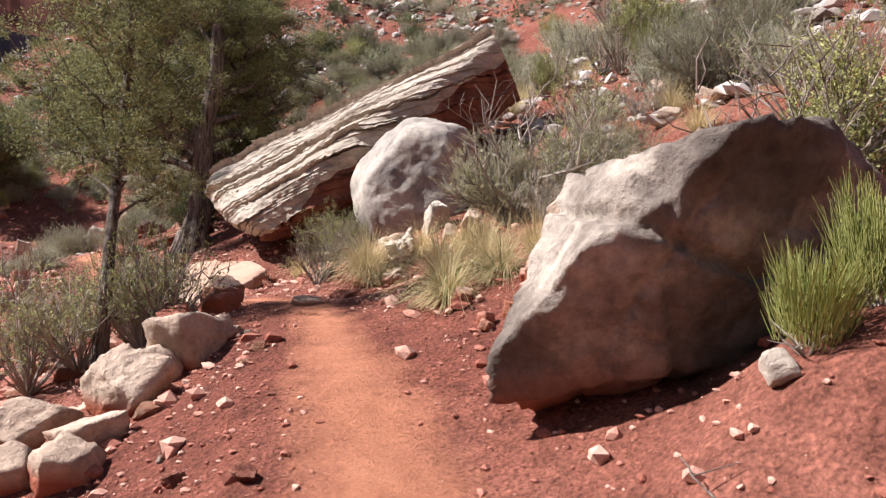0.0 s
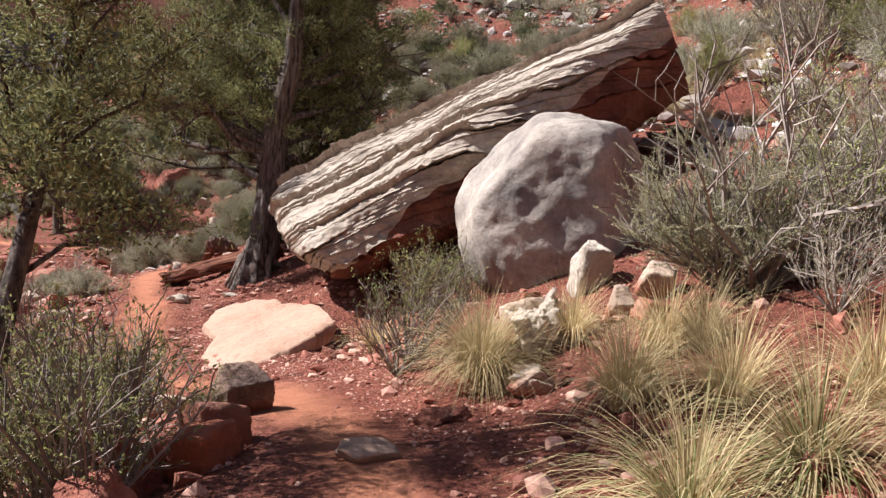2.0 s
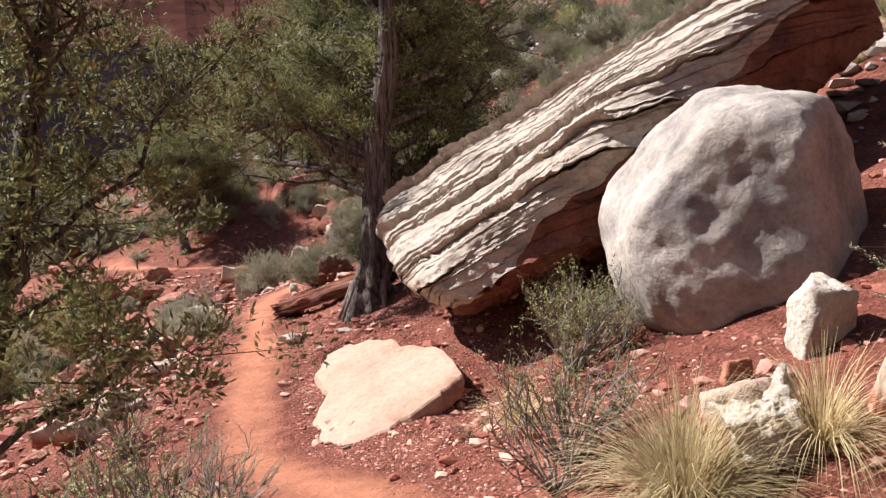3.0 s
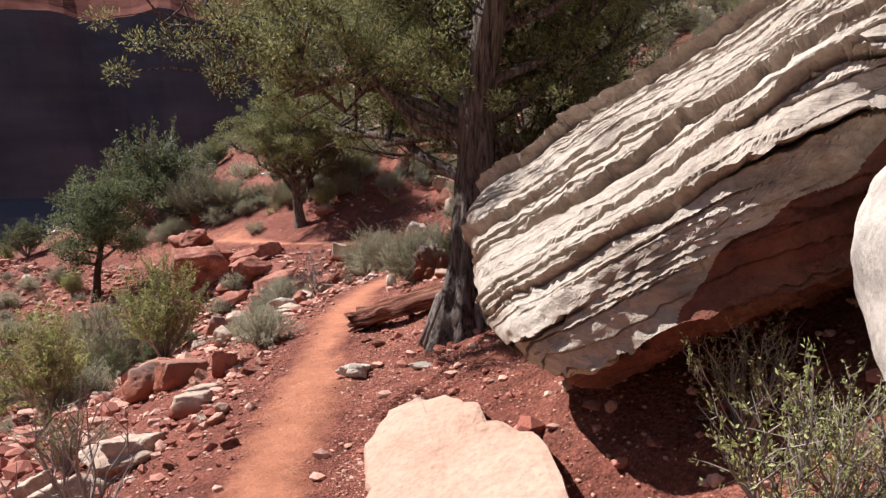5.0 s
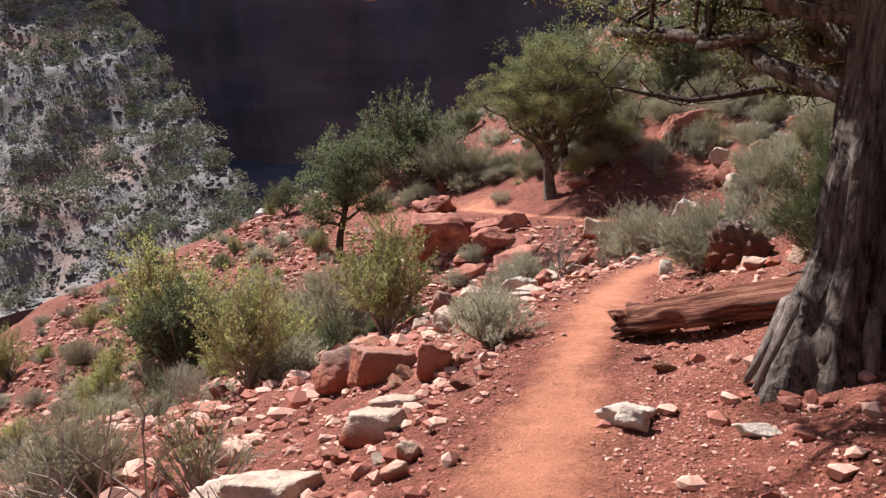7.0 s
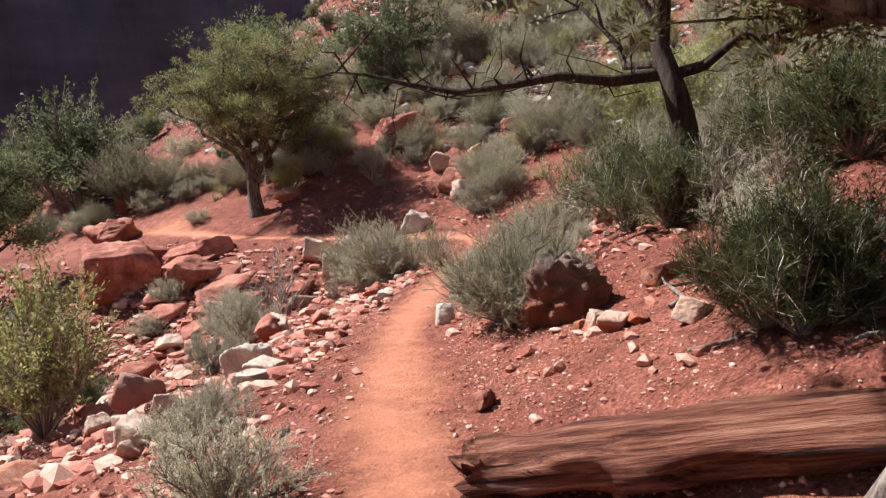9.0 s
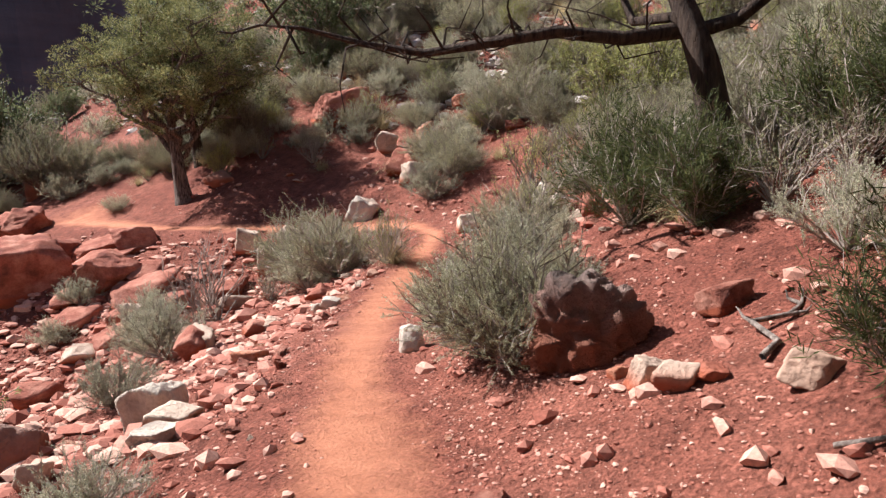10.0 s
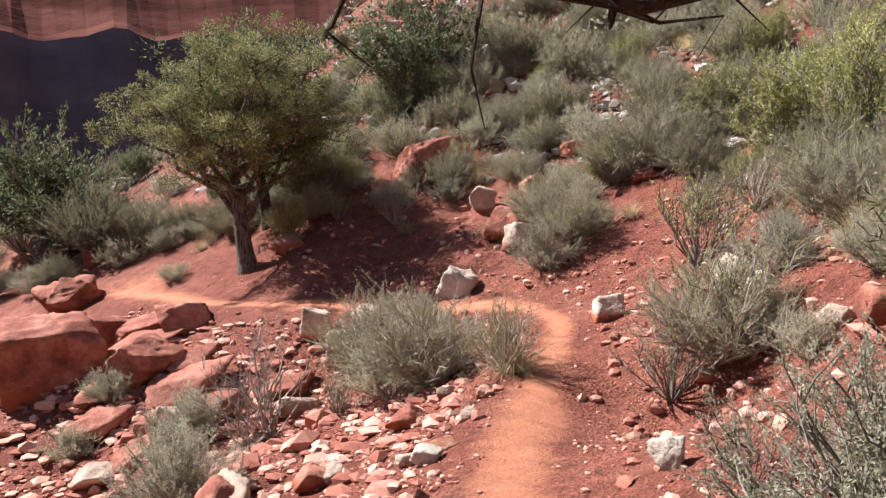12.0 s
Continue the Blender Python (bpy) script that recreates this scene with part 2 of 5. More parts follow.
    links.new(ramp(nodes, links, streak, [(0.36, dark), (0.64, light)]), base.inputs["Base Color"])
    relief(nodes, links, base, [(streak, 0.05), (grain(nodes, links, where, 60), 0.008)])
    return m


SOIL = soil_material()
SAGE = leaf_material("sage_leaf", (0.23, 0.225, 0.145), (0.54, 0.515, 0.36), 0.6, 0.42)
KHAKI = leaf_material("khaki_sage_leaf", (0.19, 0.18, 0.10), (0.44, 0.415, 0.255), 0.8, 0.38)
OLIVE = leaf_material("olive_leaf", (0.17, 0.19, 0.065), (0.42, 0.42, 0.17))
YELLOW = leaf_material("yellow_green_leaf", (0.20, 0.212, 0.065), (0.47, 0.45, 0.18))
JUNIPER = leaf_material("juniper_scale_leaf", (0.075, 0.09, 0.035), (0.31, 0.30, 0.125), 0.55, 0.3)
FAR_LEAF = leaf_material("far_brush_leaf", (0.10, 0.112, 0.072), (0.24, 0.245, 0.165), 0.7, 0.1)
DARK_LEAF = leaf_material("dark_green_leaf", (0.07, 0.088, 0.042), (0.20, 0.22, 0.105))
STRAW = leaf_material("dry_straw", (0.36, 0.28, 0.14), (0.62, 0.50, 0.28))
BLADE = leaf_material("green_blade", (0.13, 0.16, 0.05), (0.36, 0.36, 0.16))
EPHEDRA = leaf_material("green_stem", (0.22, 0.26, 0.06), (0.58, 0.56, 0.20))
BROOM = leaf_material("broom_stem", (0.034, 0.046, 0.016), (0.14, 0.15, 0.055))
DRY_TWIG = leaf_material("grey_twig", (0.14, 0.11, 0.088), (0.36, 0.30, 0.25), 0.85, 0.0)
BARK = bark_material("juniper_bark", (0.02, 0.014, 0.011), (0.26, 0.205, 0.165), 9.0)
GREY_BARK = bark_material("weathered_bark", (0.10, 0.075, 0.06), (0.40, 0.33, 0.27))
DARK_BARK = bark_material("dark_bark", (0.03, 0.02, 0.016), (0.10, 0.07, 0.05))

# ---- builders ----
def mesh_of(name, verts, faces, material, smooth=True):
    me = bpy.data.meshes.new(name)
    me.from_pydata([tuple(v) for v in verts] if not isinstance(verts, np.ndarray) else verts.tolist(), [], faces if isinstance(faces, list) else faces.tolist())
    if smooth:
        me.shade_smooth()
    me.materials.append(material)
    me.update()
    return me


def part(name, mesh, parent, label=""):
    ob = new(name, mesh)
    ob.parent = parent
    return tagged(ob, label)


BALLS = {}


def ball(sub):
    if sub not in BALLS:
        bm = bmesh.new()
        bmesh.ops.create_icosphere(bm, subdivisions=sub, radius=1)
        bm.verts.ensure_lookup_table()
        BALLS[sub] = (np.array([v.co for v in bm.verts]), [[v.index for v in f.verts] for f in bm.faces])
        bm.free()
    return BALLS[sub]


def lumps(points, scale, seed, octaves=4):
    off = Vector((seed * 13.7, seed * 7.3, seed * 3.1))
    return np.array([noise.fractal(Vector(p) * scale + off, 0.9, 2.0, octaves) for p in points])


def rock_mesh(name, size, seed, material, sub=4, cuts=9, bite=0.72, rough=0.06, fine=0.03, flat_foot=0.25, planes=(), cracks=(), soft=0):
    """A broken stone: a ball cut by random planes, worn and pitted, its foot at z = 0 and sunk a little."""
    rng = np.random.RandomState(seed)
    p, faces = ball(sub)
    p = p.copy()
    faced = [(np.array(n, float), c) for n, c in planes] + [(rng.normal(size=3), bite + 0.24 * rng.rand()) for _ in range(cuts)]
    block = bite < 0.7 and not planes
    if block:
        # six rough joint faces and a few broken corners
        turn = Euler((0.3 * rng.normal(), 0.3 * rng.normal(), 6.28 * rng.rand())).to_matrix()
        faced = [(np.array(turn @ Vector(np.eye(3)[k % 3] * (1 if k < 3 else -1))) + 0.16 * rng.normal(size=3), 0.5 + 0.22 * rng.rand()) for k in range(6)]
        faced += [(rng.normal(size=3), 0.68 + 0.2 * rng.rand()) for _ in range(4 + cuts % 3)]
        rough, fine = max(rough, 0.11), max(fine, 0.045)
    reach = np.full(len(p), 1.2 if block else 1.0)
    for n, c in faced:
        n = n / np.linalg.norm(n)
        reach = np.minimum(reach, c / np.maximum(p @ n, 1e-3))
    if soft:
        # worn: the faces run into one another over rounded edges
        reach = (1 + sum(np.maximum(p @ (n / np.linalg.norm(n)) / c, 0) ** soft for n, c in faced)) ** (-1 / soft)
    p = p * (0.03 + 0.97 * reach)[:, None]
    r = 1 + rough * lumps(p, 1.3, seed) + fine * lumps(p, 5.0, seed + 1)
    p = p * r[:, None]
    for n, c, wide, deep in cracks:
        n = np.array(n, float) / np.linalg.norm(n)
        gap = np.abs(p @ n - c + 0.05 * lumps(p, 1.7, seed + 5)) / wide
        p = p * (1 - deep * np.clip(1 - gap, 0, 1) ** 0.7)[:, None]
    if not planes and not block:
        p[:, 2] = np.where(p[:, 2] < -0.55, -0.55 + 0.3 * (p[:, 2] + 0.55), p[:, 2])
    low, high = p.min(0), p.max(0)
    p = (p - (low + high) / 2) / (high - low) * np.array(size)
    p[:, 2] += size[2] * (0.5 - flat_foot)
    return mesh_of(name, p, faces, material, sub > 3)


def tube(verts, faces, path, radii, sides=5):
    """Adds a tapered tube along a path to the lists."""
    path = [Vector(p) for p in path]
    start = len(verts)
    side = None
    for k, p in enumerate(path):
        way = (path[min(k + 1, len(path) - 1)] - path[max(k - 1, 0)]).normalized()
        if side is None:
            side = way.orthogonal().normalized()
        side = (side - way * side.dot(way))
        side = side.normalized() if side.length > 1e-6 else way.orthogonal().normalized()
        other = way.cross(side)
        for s in range(sides):
            a = 2 * math.pi * s / sides
            verts.append(p + (side * math.cos(a) + other * math.sin(a)) * radii[k])
    for k in range(len(path) - 1):
        for s in range(sides):
            a, b = start + k * sides + s, start + k * sides + (s + 1) % sides
            faces.append((a, b, b + sides, a + sides))
    faces.append(tuple(start + (len(path) - 1) * sides + s for s in range(sides)))


def leaves(centres, ways, length, width, rng, bend=0.0):
    """Many small pointed leaves as one set of verts and faces: diamonds, folded a little along the middle."""
    c, w = np.asarray(centres, float), np.asarray(ways, float)
    w = w / (np.linalg.norm(w, axis=1)[:, None] + 1e-9)
    n = len(c)
    side = np.cross(w, rng.normal(size=(n, 3)))
    side /= np.linalg.norm(side, axis=1)[:, None] + 1e-9
    up = np.cross(side, w)
    ln = length * (0.6 + 0.8 * rng.rand(n))[:, None]
    wd = width * (0.6 + 0.8 * rng.rand(n))[:, None]
    a, d = c, c + w * ln
    b, e = c + w * ln * 0.5 + side * wd / 2 + up * wd * 0.15, c + w * ln * 0.5 - side * wd / 2 + up * wd * 0.15
    verts = np.stack([a, b, d, e], 1).reshape(-1, 3)
    i = np.arange(n)[:, None] * 4
    faces = np.concatenate([i, i + 1, i + 2, i + 3], 1)
    return verts, faces


def shrub(name, seed, wide, high, stems, twigs, per_twig, leaf, leaf_material_, twig_material=None, upright=0.5, label="", bare=0.25, gnarl=0.25):
    """A desert shrub: many crooked stems from one root, twigs on them and small leaves on the twigs."""
    rng = np.random.RandomState(seed)
    verts, faces, where, ways = [], [], [], []
    for _ in range(stems):
        a, lean = rng.rand() * 2 * math.pi, rng.rand() ** 0.6
        tip = np.array([math.cos(a) * lean * wide / 2, math.sin(a) * lean * wide / 2, high * (0.55 + 0.45 * rng.rand()) * (1 - (1 - upright) * lean**2)])
        path = []
        for k in range(5):
            u = k / 4
            q = tip * np.array([u**0.8, u**0.8, u ** (0.85 if upright > 0.4 else 0.6)]) + (rng.normal(size=3) * gnarl * 0.16 * high * u * (1 - 0.4 * u))
            path.append(q)
        thick = 0.0065 * (0.6 + rng.rand()) * (high + 0.4)
        tube(verts, faces, path, [thick, thick * 0.8, thick * 0.6, thick * 0.4, thick * 0.15], 4)
        for _ in range(twigs):
            u = bare + (1 - bare) * rng.rand()
            k = min(int(u * 4), 3)
            root = path[k] + (path[k + 1] - path[k]) * (u * 4 - k)
            out = (path[k + 1] - path[k]) / (np.linalg.norm(path[k + 1] - path[k]) + 1e-9) + rng.normal(size=3) * 0.65 + np.array([0, 0, 0.35])
            out /= np.linalg.norm(out)
            ln = high * (0.12 + 0.2 * rng.rand())
            end = root + out * ln
            mid = (root + end) / 2 + rng.normal(size=3) * ln * 0.1
            tube(verts, faces, [root, mid, end], [thick * 0.4, thick * 0.3, thick * 0.1], 3)
            v = rng.rand(per_twig)[:, None]
            where.append(root + (end - root) * (0.2 + 0.85 * v) + rng.normal(size=(per_twig, 3)) * leaf[0] * 0.35)
            ways.append(out + rng.normal(size=(per_twig, 3)) * 0.7)
    top = tagged(new(name), label, "shrub")
    part("branch_work", mesh_of("branch_work", verts, faces, twig_material or DRY_TWIG, False), top)
    if per_twig:
        part("foliage", mesh_of("foliage", *leaves(np.concatenate(where), np.concatenate(ways), *leaf, rng), leaf_material_, False), top)
    return top


def blades(seed, count, long, spread, width, droop=0.6, base=0.06):
    """Curved grass blades from one root, as verts and faces."""
    rng = np.random.RandomState(seed)
    a, lean = rng.rand(count) * 2 * np.pi, spread * rng.rand(count) ** 0.7
    ln = long * (0.5 + 0.5 * rng.rand(count))
    root = np.stack([np.cos(a) * base * rng.rand(count), np.sin(a) * base * rng.rand(count), np.zeros(count)], 1)
    side = np.stack([-np.sin(a), np.cos(a), np.zeros(count)], 1)
    rows = []
    for k in range(5):
        u = k / 4
        ang = lean * (0.55 + 0.45 * u) + droop * lean * u**1.5
        r, z = ln * u * np.sin(np.minimum(ang, 2.3)), ln * u * np.cos(np.minimum(ang, 2.3))
        mid = root + np.stack([np.cos(a) * r, np.sin(a) * r, np.maximum(z, 0.01)], 1)
        w = (width * (1 - u) ** 0.7 + 0.0006)
        rows += [mid - side * w / 2, mid + side * w / 2]
    verts = np.stack(rows, 1).reshape(-1, 3)
    i = np.arange(count)[:, None] * 10
    faces = np.concatenate([np.concatenate([i + 2 * k, i + 2 * k + 1, i + 2 * k + 3, i + 2 * k + 2], 1) for k in range(4)])
    return verts, faces


def tuft(name, seed, long, spread, label, dry=220, green=60, width=0.006):
    top = tagged(new(name), label, "grass")
    part("dry_grass_head", mesh_of("dry_grass_head", *blades(seed, dry, long, spread, width, 0.9), STRAW, False), top)
    if green:
        part("green_grass_head", mesh_of("green_grass_head", *blades(seed + 1, green, long * 0.9, spread * 0.8, width * 1.0, 0.9), BLADE, False), top)
    return top


def limb_path(rng, start, end, bends, wobble):
    start, end = np.array(start, float), np.array(end, float)
    ln = np.linalg.norm(end - start)
    pts = [start + (end - start) * u + rng.normal(size=3) * wobble * ln * math.sin(math.pi * min(u, 0.75)) for u in np.linspace(0, 1, bends)]
    pts[0] = start
    return pts


def sprays(rng, centres, radius, count, length, width):
    """Tufts of scale-leaf sprigs round each centre."""
    where, ways = [], []
    for c in centres:
        d = rng.normal(size=(count, 3))
        d /= np.linalg.norm(d, axis=1)[:, None]
        r = radius * (0.55 + 0.6 * rng.rand()) * rng.rand(count)[:, None] ** 0.5
        where.append(np.asarray(c) + d * r * np.array([1, 1, 0.75]))
        ways.append(d + rng.normal(size=(count, 3)) * 0.5 + np.array([0, 0, 0.45]))
    return leaves(np.concatenate(where), np.concatenate(ways), length, width, rng)


def conifer(name, seed, trunk, trunk_radius, limbs, label, bark, foliage, clump=0.22, per_clump=60, leaf=(0.07, 0.016), twig_count=5, category="tree", flute=0.0):
    """A gnarled juniper: trunk through given points, limbs (start on the trunk 0..1, end point, thickness, clumps) with twigs and sprays."""
    rng = np.random.RandomState(seed)
    top = tagged(new(name), label, category)
    pts = np.array(trunk, float)
    rings, sides = (48, 36) if flute else (16, 12)
    u = np.linspace(0, len(pts) - 1, rings)
    path = np.stack([np.interp(u, np.arange(len(pts)), pts[:, k]) for k in range(3)], 1)
    sway = rng.normal(size=(6, 3)) * trunk_radius * 0.14
    path[:, :2] += np.stack([np.interp(np.linspace(0, 5, rings), np.arange(6), sway[:, k]) for k in range(2)], 1)
    verts, faces = [], []
    tube(verts, faces, path, [trunk_radius * (1.0 + 0.55 * math.exp(-k / rings * 9)) * (1 - 0.62 * k / (rings - 1)) for k in range(rings)], sides)
    v = np.array([tuple(q) for q in verts])
    if flute:
        axis = np.repeat(path, sides, 0)
        a = np.tile(np.arange(sides), rings) / sides * 2 * np.pi + np.repeat(np.arange(rings), sides) * 0.03
        h = np.repeat(u, sides)
        ridge = np.abs(np.sin(a * 3 + 0.6 * bumps(h, a * 0, 0.8, seed))) * 0.6 + np.abs(np.sin(a * 8.5 + 1.5 * bumps(h, a, 0.9, seed + 1))) * 0.4
        v = axis + (v - axis) * (1 + flute * (ridge - 0.45) + 0.05 * bumps(h * 3, a * 5, 0.7, seed + 2))[:, None]
    part("trunk", mesh_of("trunk", v, faces, bark), top)
    for at, end, thick, tufts in limbs:
        k = at * (rings - 1)
        i = min(int(k), rings - 2)
        start = path[i] + (path[i + 1] - path[i]) * (k - i)
        verts, faces, centres = [], [], []
        lp = limb_path(rng, start, end, 7, 0.07)
        tube(verts, faces, lp, [thick * (1 - 0.8 * j / 6) for j in range(7)], 7)
        limb = part("limb", mesh_of("limb", verts, faces, bark), top)
        verts, faces = [], []
        reach = np.linalg.norm(np.array(end) - start)
        for j in range(tufts):
            u = 0.36 + 0.64 * rng.rand()
            q = u * 6
            b = min(int(q), 5)
            root = lp[b] + (lp[b + 1] - lp[b]) * (q - b)
            tip = root + np.clip(rng.normal(size=3), -1.5, 1.5) * np.array([1, 1, 0.55]) * (0.12 + 0.16 * min(reach, 2.4)) + np.array([0, 0, 0.09 * reach])
            mid = (root + tip) / 2 + rng.normal(size=3) * 0.05
            tube(verts, faces, [root, mid, tip], [thick * 0.28, thick * 0.18, thick * 0.06], 4)
            centres.append(tip)
            if rng.rand() < 0.6:
                centres.append(mid + rng.normal(size=3) * 0.08)
        tagged(part("twig_work", mesh_of("twig_work", verts, faces, bark), limb), kind="stuff")
        if per_clump:
            tagged(part("foliage", mesh_of("foliage", *sprays(rng, centres, clump, per_clump, *leaf), foliage, False), limb), kind="stuff")
    return top


def put(ob, x, y, z=None, turn=0.0, size=1.0, sink=0.0):
    """Stands a thing on the ground at x, y."""
    z = on_land(x, y) if z is None else z
    ob.matrix_basis = Matrix.Translation((x, y, z - sink)) @ Matrix.Rotation(radians(turn), 4, "Z") @ Matrix.Diagonal((size, size, size, 1))
    return ob


def again(ob, x, y, turn=0.0, size=1.0, sink=0.0, z=None):
    z = on_land(x, y) if z is None else z
    c = copy_thing(ob, Matrix.Identity(4))
    c.matrix_basis = Matrix.Translation((x, y, z - sink)) @ Matrix.Rotation(radians(turn), 4, "Z") @ Matrix.Diagonal((size, size, size, 1))
    return c


def boulder(name, label, x, y, size, seed, material, turn=0.0, z=None, tip=(0, 0), **kw):
    ob = tagged(new(name, rock_mesh(name, size, seed, material, **kw)), label, "rock")
    z = on_land(x, y) if z is None else z
    ob.matrix_basis = Matrix.Translation((x, y, z)) @ Matrix.Rotation(radians(turn), 4, "Z") @ Euler((radians(tip[0]), radians(tip[1]), 0)).to_matrix().to_4x4()
    return ob

# ---- ground ----
def lines(low, high, step, first, last, growth=1.07):
    """Grid lines: even between low and high, ever wider outside."""
    mid = list(np.arange(low, high, step))
    for sign, end, bucket in ((-1, first, mid), (1, last, mid)):
        s, at = step, (low if sign < 0 else mid[-1])
        while (at - end) * sign < 0:
            s = min(s * growth, 9.0)
            at += sign * s
            bucket.append(at)
    return np.array(sorted(bucket))


def build_ground():
    xs, ys = lines(-19.0, 3.0, 0.095, -420, 150), lines(-0.3, 29.5, 0.095, -60, 420)
    gx, gy = np.meshgrid(xs, ys)
    x, y = gx.ravel(), gy.ravel()
    z, off = land(x, y)
    nx, ny = len(xs), len(ys)
    i = (np.arange(ny - 1)[:, None] * nx + np.arange(nx - 1)).ravel()[:, None]
    me = mesh_of("ground", np.stack([x, y, z], 1), np.concatenate([i, i + 1, i + nx + 1, i + nx], 1), SOIL)
    worn = me.attributes.new("worn", "FLOAT", "POINT")
    wide = 0.22 + 0.08 * bumps(x, y, 1.3, 8)
    worn.data.foreach_set("value", np.clip(1.15 - np.abs(off + 0.05 * bumps(x, y, 2.1, 9)) / (2 * wide), 0, 1).astype(np.float32))
    return tagged(new("ground", me), "loose red desert soil with a worn orange footpath", "ground", kind="structure")


build_ground()

HUB = np.array([-3.0, 9.3, 1.4])


def afar(yaw, rise, dist):
    """A far place by its bearing left of +y and its rise above the eye, in degrees, and its distance."""
    a = np.radians(yaw)
    return HUB + np.stack([-np.sin(a) * dist, np.cos(a) * dist, np.tan(np.radians(rise)) * dist], -1)


def cliff_material(name, low, mid, high, scale):
    m, nodes, links, base = shader(name, 0.95)
    where = coords(nodes, links, False)
    bed = grain(nodes, links, where, scale, 6, 0.6, (0.3, 0.3, 1.3))
    wash = grain(nodes, links, where, scale * 0.8, 6, 0.65, (1.0, 1.0, 0.45))
    col = ramp(nodes, links, bed, [(0.3, low), (0.5, mid), (0.7, high)])
    col = mixed(nodes, links, col, ramp(nodes, links, wash, [(0.35, (0.72,)), (0.6, (1.05,))]), 1.0, "MULTIPLY")
    links.new(col, base.inputs["Base Color"])
    base.inputs["Specular IOR Level"].default_value = 0.0
    relief(nodes, links, base, [(bed, 2.0), (wash, 1.2)])
    return m


# blue-grey paints the haze of distance into the red rock's colour
HAZED_CLIFF = cliff_material("haze_tinted_cliff", (0.052, 0.058, 0.072), (0.08, 0.086, 0.1), (0.118, 0.12, 0.132), 0.045)
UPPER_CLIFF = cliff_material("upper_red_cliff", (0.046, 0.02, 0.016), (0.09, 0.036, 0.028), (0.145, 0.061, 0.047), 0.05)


def grid_faces(n, m):
    i = (np.arange(m - 1)[:, None] * n + np.arange(n - 1)).ravel()[:, None]
    return np.concatenate([i, i + 1, i + n + 1, i + n], 1)


def build_canyon_wall():
    """The far wall of the canyon: cliffs with ledges, and above them the set-back upper slopes."""
    a = np.linspace(-40, 150, 230)
    rows = ((-28, 250), (-14, 262), (-10, 262), (-5.5, 285), (-4.5, 296), (-1, 298), (1.5, 300), (4.5, 302), (7.2, 304), (7.6, 318), (13, 430), (18, 540))
    verts = []
    for k, (rise, dist) in enumerate(rows):
        push = 9 * bumps(a, 0 * a + k * 0.35, 7, 3) + 4 * bumps(a, 0 * a + k * 0.8, 2.2, 4) + 1.5 * bumps(a, 0 * a + k * 2, 0.9, 5)
        sag = (0.5 * bumps(a, 0 * a + k, 11, 6) + 0.35 * bumps(a, 0 * a + k, 2.3, 7)) * (1.6 if 6 < k < 10 else 0.8)
        verts.append(afar(a, rise + sag, dist + push))
    me = mesh_of("canyon_wall", np.concatenate(verts), grid_faces(len(a), len(rows)), HAZED_CLIFF, False)
    # the sunlit tier stays plain red, without the painted haze
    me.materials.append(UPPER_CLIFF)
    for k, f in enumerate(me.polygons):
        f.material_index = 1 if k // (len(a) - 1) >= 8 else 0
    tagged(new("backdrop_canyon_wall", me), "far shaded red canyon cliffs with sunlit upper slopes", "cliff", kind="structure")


build_canyon_wall()


def talus_material():
    m, nodes, links, base = shader("talus", 0.95)
    where = coords(nodes, links, False)
    big, mid, fine = grain(nodes, links, where, 0.07, 5, 0.6), grain(nodes, links, where, 0.5, 6, 0.7), grain(nodes, links, where, 2.2, 4, 0.7)
    col = ramp(nodes, links, big, [(0.35, (0.20, 0.185, 0.17)), (0.52, (0.225, 0.195, 0.172)), (0.68, (0.33, 0.17, 0.12))])
    col = mixed(nodes, links, col, ramp(nodes, links, mid, [(0.35, (0.72,)), (0.6, (1.05,))]), 1.0, "MULTIPLY")
    col = mixed(nodes, links, col, ramp(nodes, links, fine, [(0.35, (0.7,)), (0.6, (1.1,)), (0.7, (1.25,))]), 1.0, "MULTIPLY")
    links.new(col, base.inputs["Base Color"])
    relief(nodes, links, base, [(mid, 0.2), (fine, 0.06)])
    return m


TALUS = talus_material()
# bearing, rise and distance up the right edge of the far talus slope, and up its left edge
TALUS_EDGE = ((58.0, -9.0, 66), (60.5, -4.5, 78), (62.8, -0.5, 92), (65.5, 4.0, 108), (68.0, 6.8, 120), (70.0, 8.6, 128))
TALUS_LEFT = ((104, -15.5, 62), (104, -9.0, 80), (102, -4.5, 100), (98, -0.5, 116), (95, 2.0, 128), (92, 4.0, 136))


def talus_point(a, b):
    """A place on the far slope: a from its right edge to its left, b from its foot to its crest."""
    a, b = np.asarray(a, float), np.asarray(b, float)
    u = b * (len(TALUS_EDGE) - 1)
    k = np.arange(len(TALUS_EDGE))
    e = [np.interp(u, k, [row[j] for row in TALUS_EDGE]) for j in range(3)]
    f = [np.interp(u, k, [row[j] for row in TALUS_LEFT]) for j in range(3)]
    s = a**0.8
    p = afar(e[0] + (f[0] - e[0]) * a, e[1] + (f[1] - e[1]) * s - 1.6 * (1 - b) * np.sin(np.pi * np.minimum(a * 1.6, 1)), e[2] + (f[2] - e[2]) * a)
    edge = np.clip(a * 12, 0, 1)
    p[..., 2] += edge * (1.3 * bumps(p[..., 0], p[..., 1], 14, 21) + 0.6 * bumps(p[..., 0], p[..., 1], 5, 22)) + 0.5 * bumps(p[..., 0], p[..., 1], 3, 23)
    return p


def build_talus():
    n, m = 110, 90
    a, b = np.meshgrid(np.linspace(0, 1, n) ** 1.3, np.linspace(0, 1, m))
    p = talus_point(a.ravel(), b.ravel()).reshape(m, n, 3)
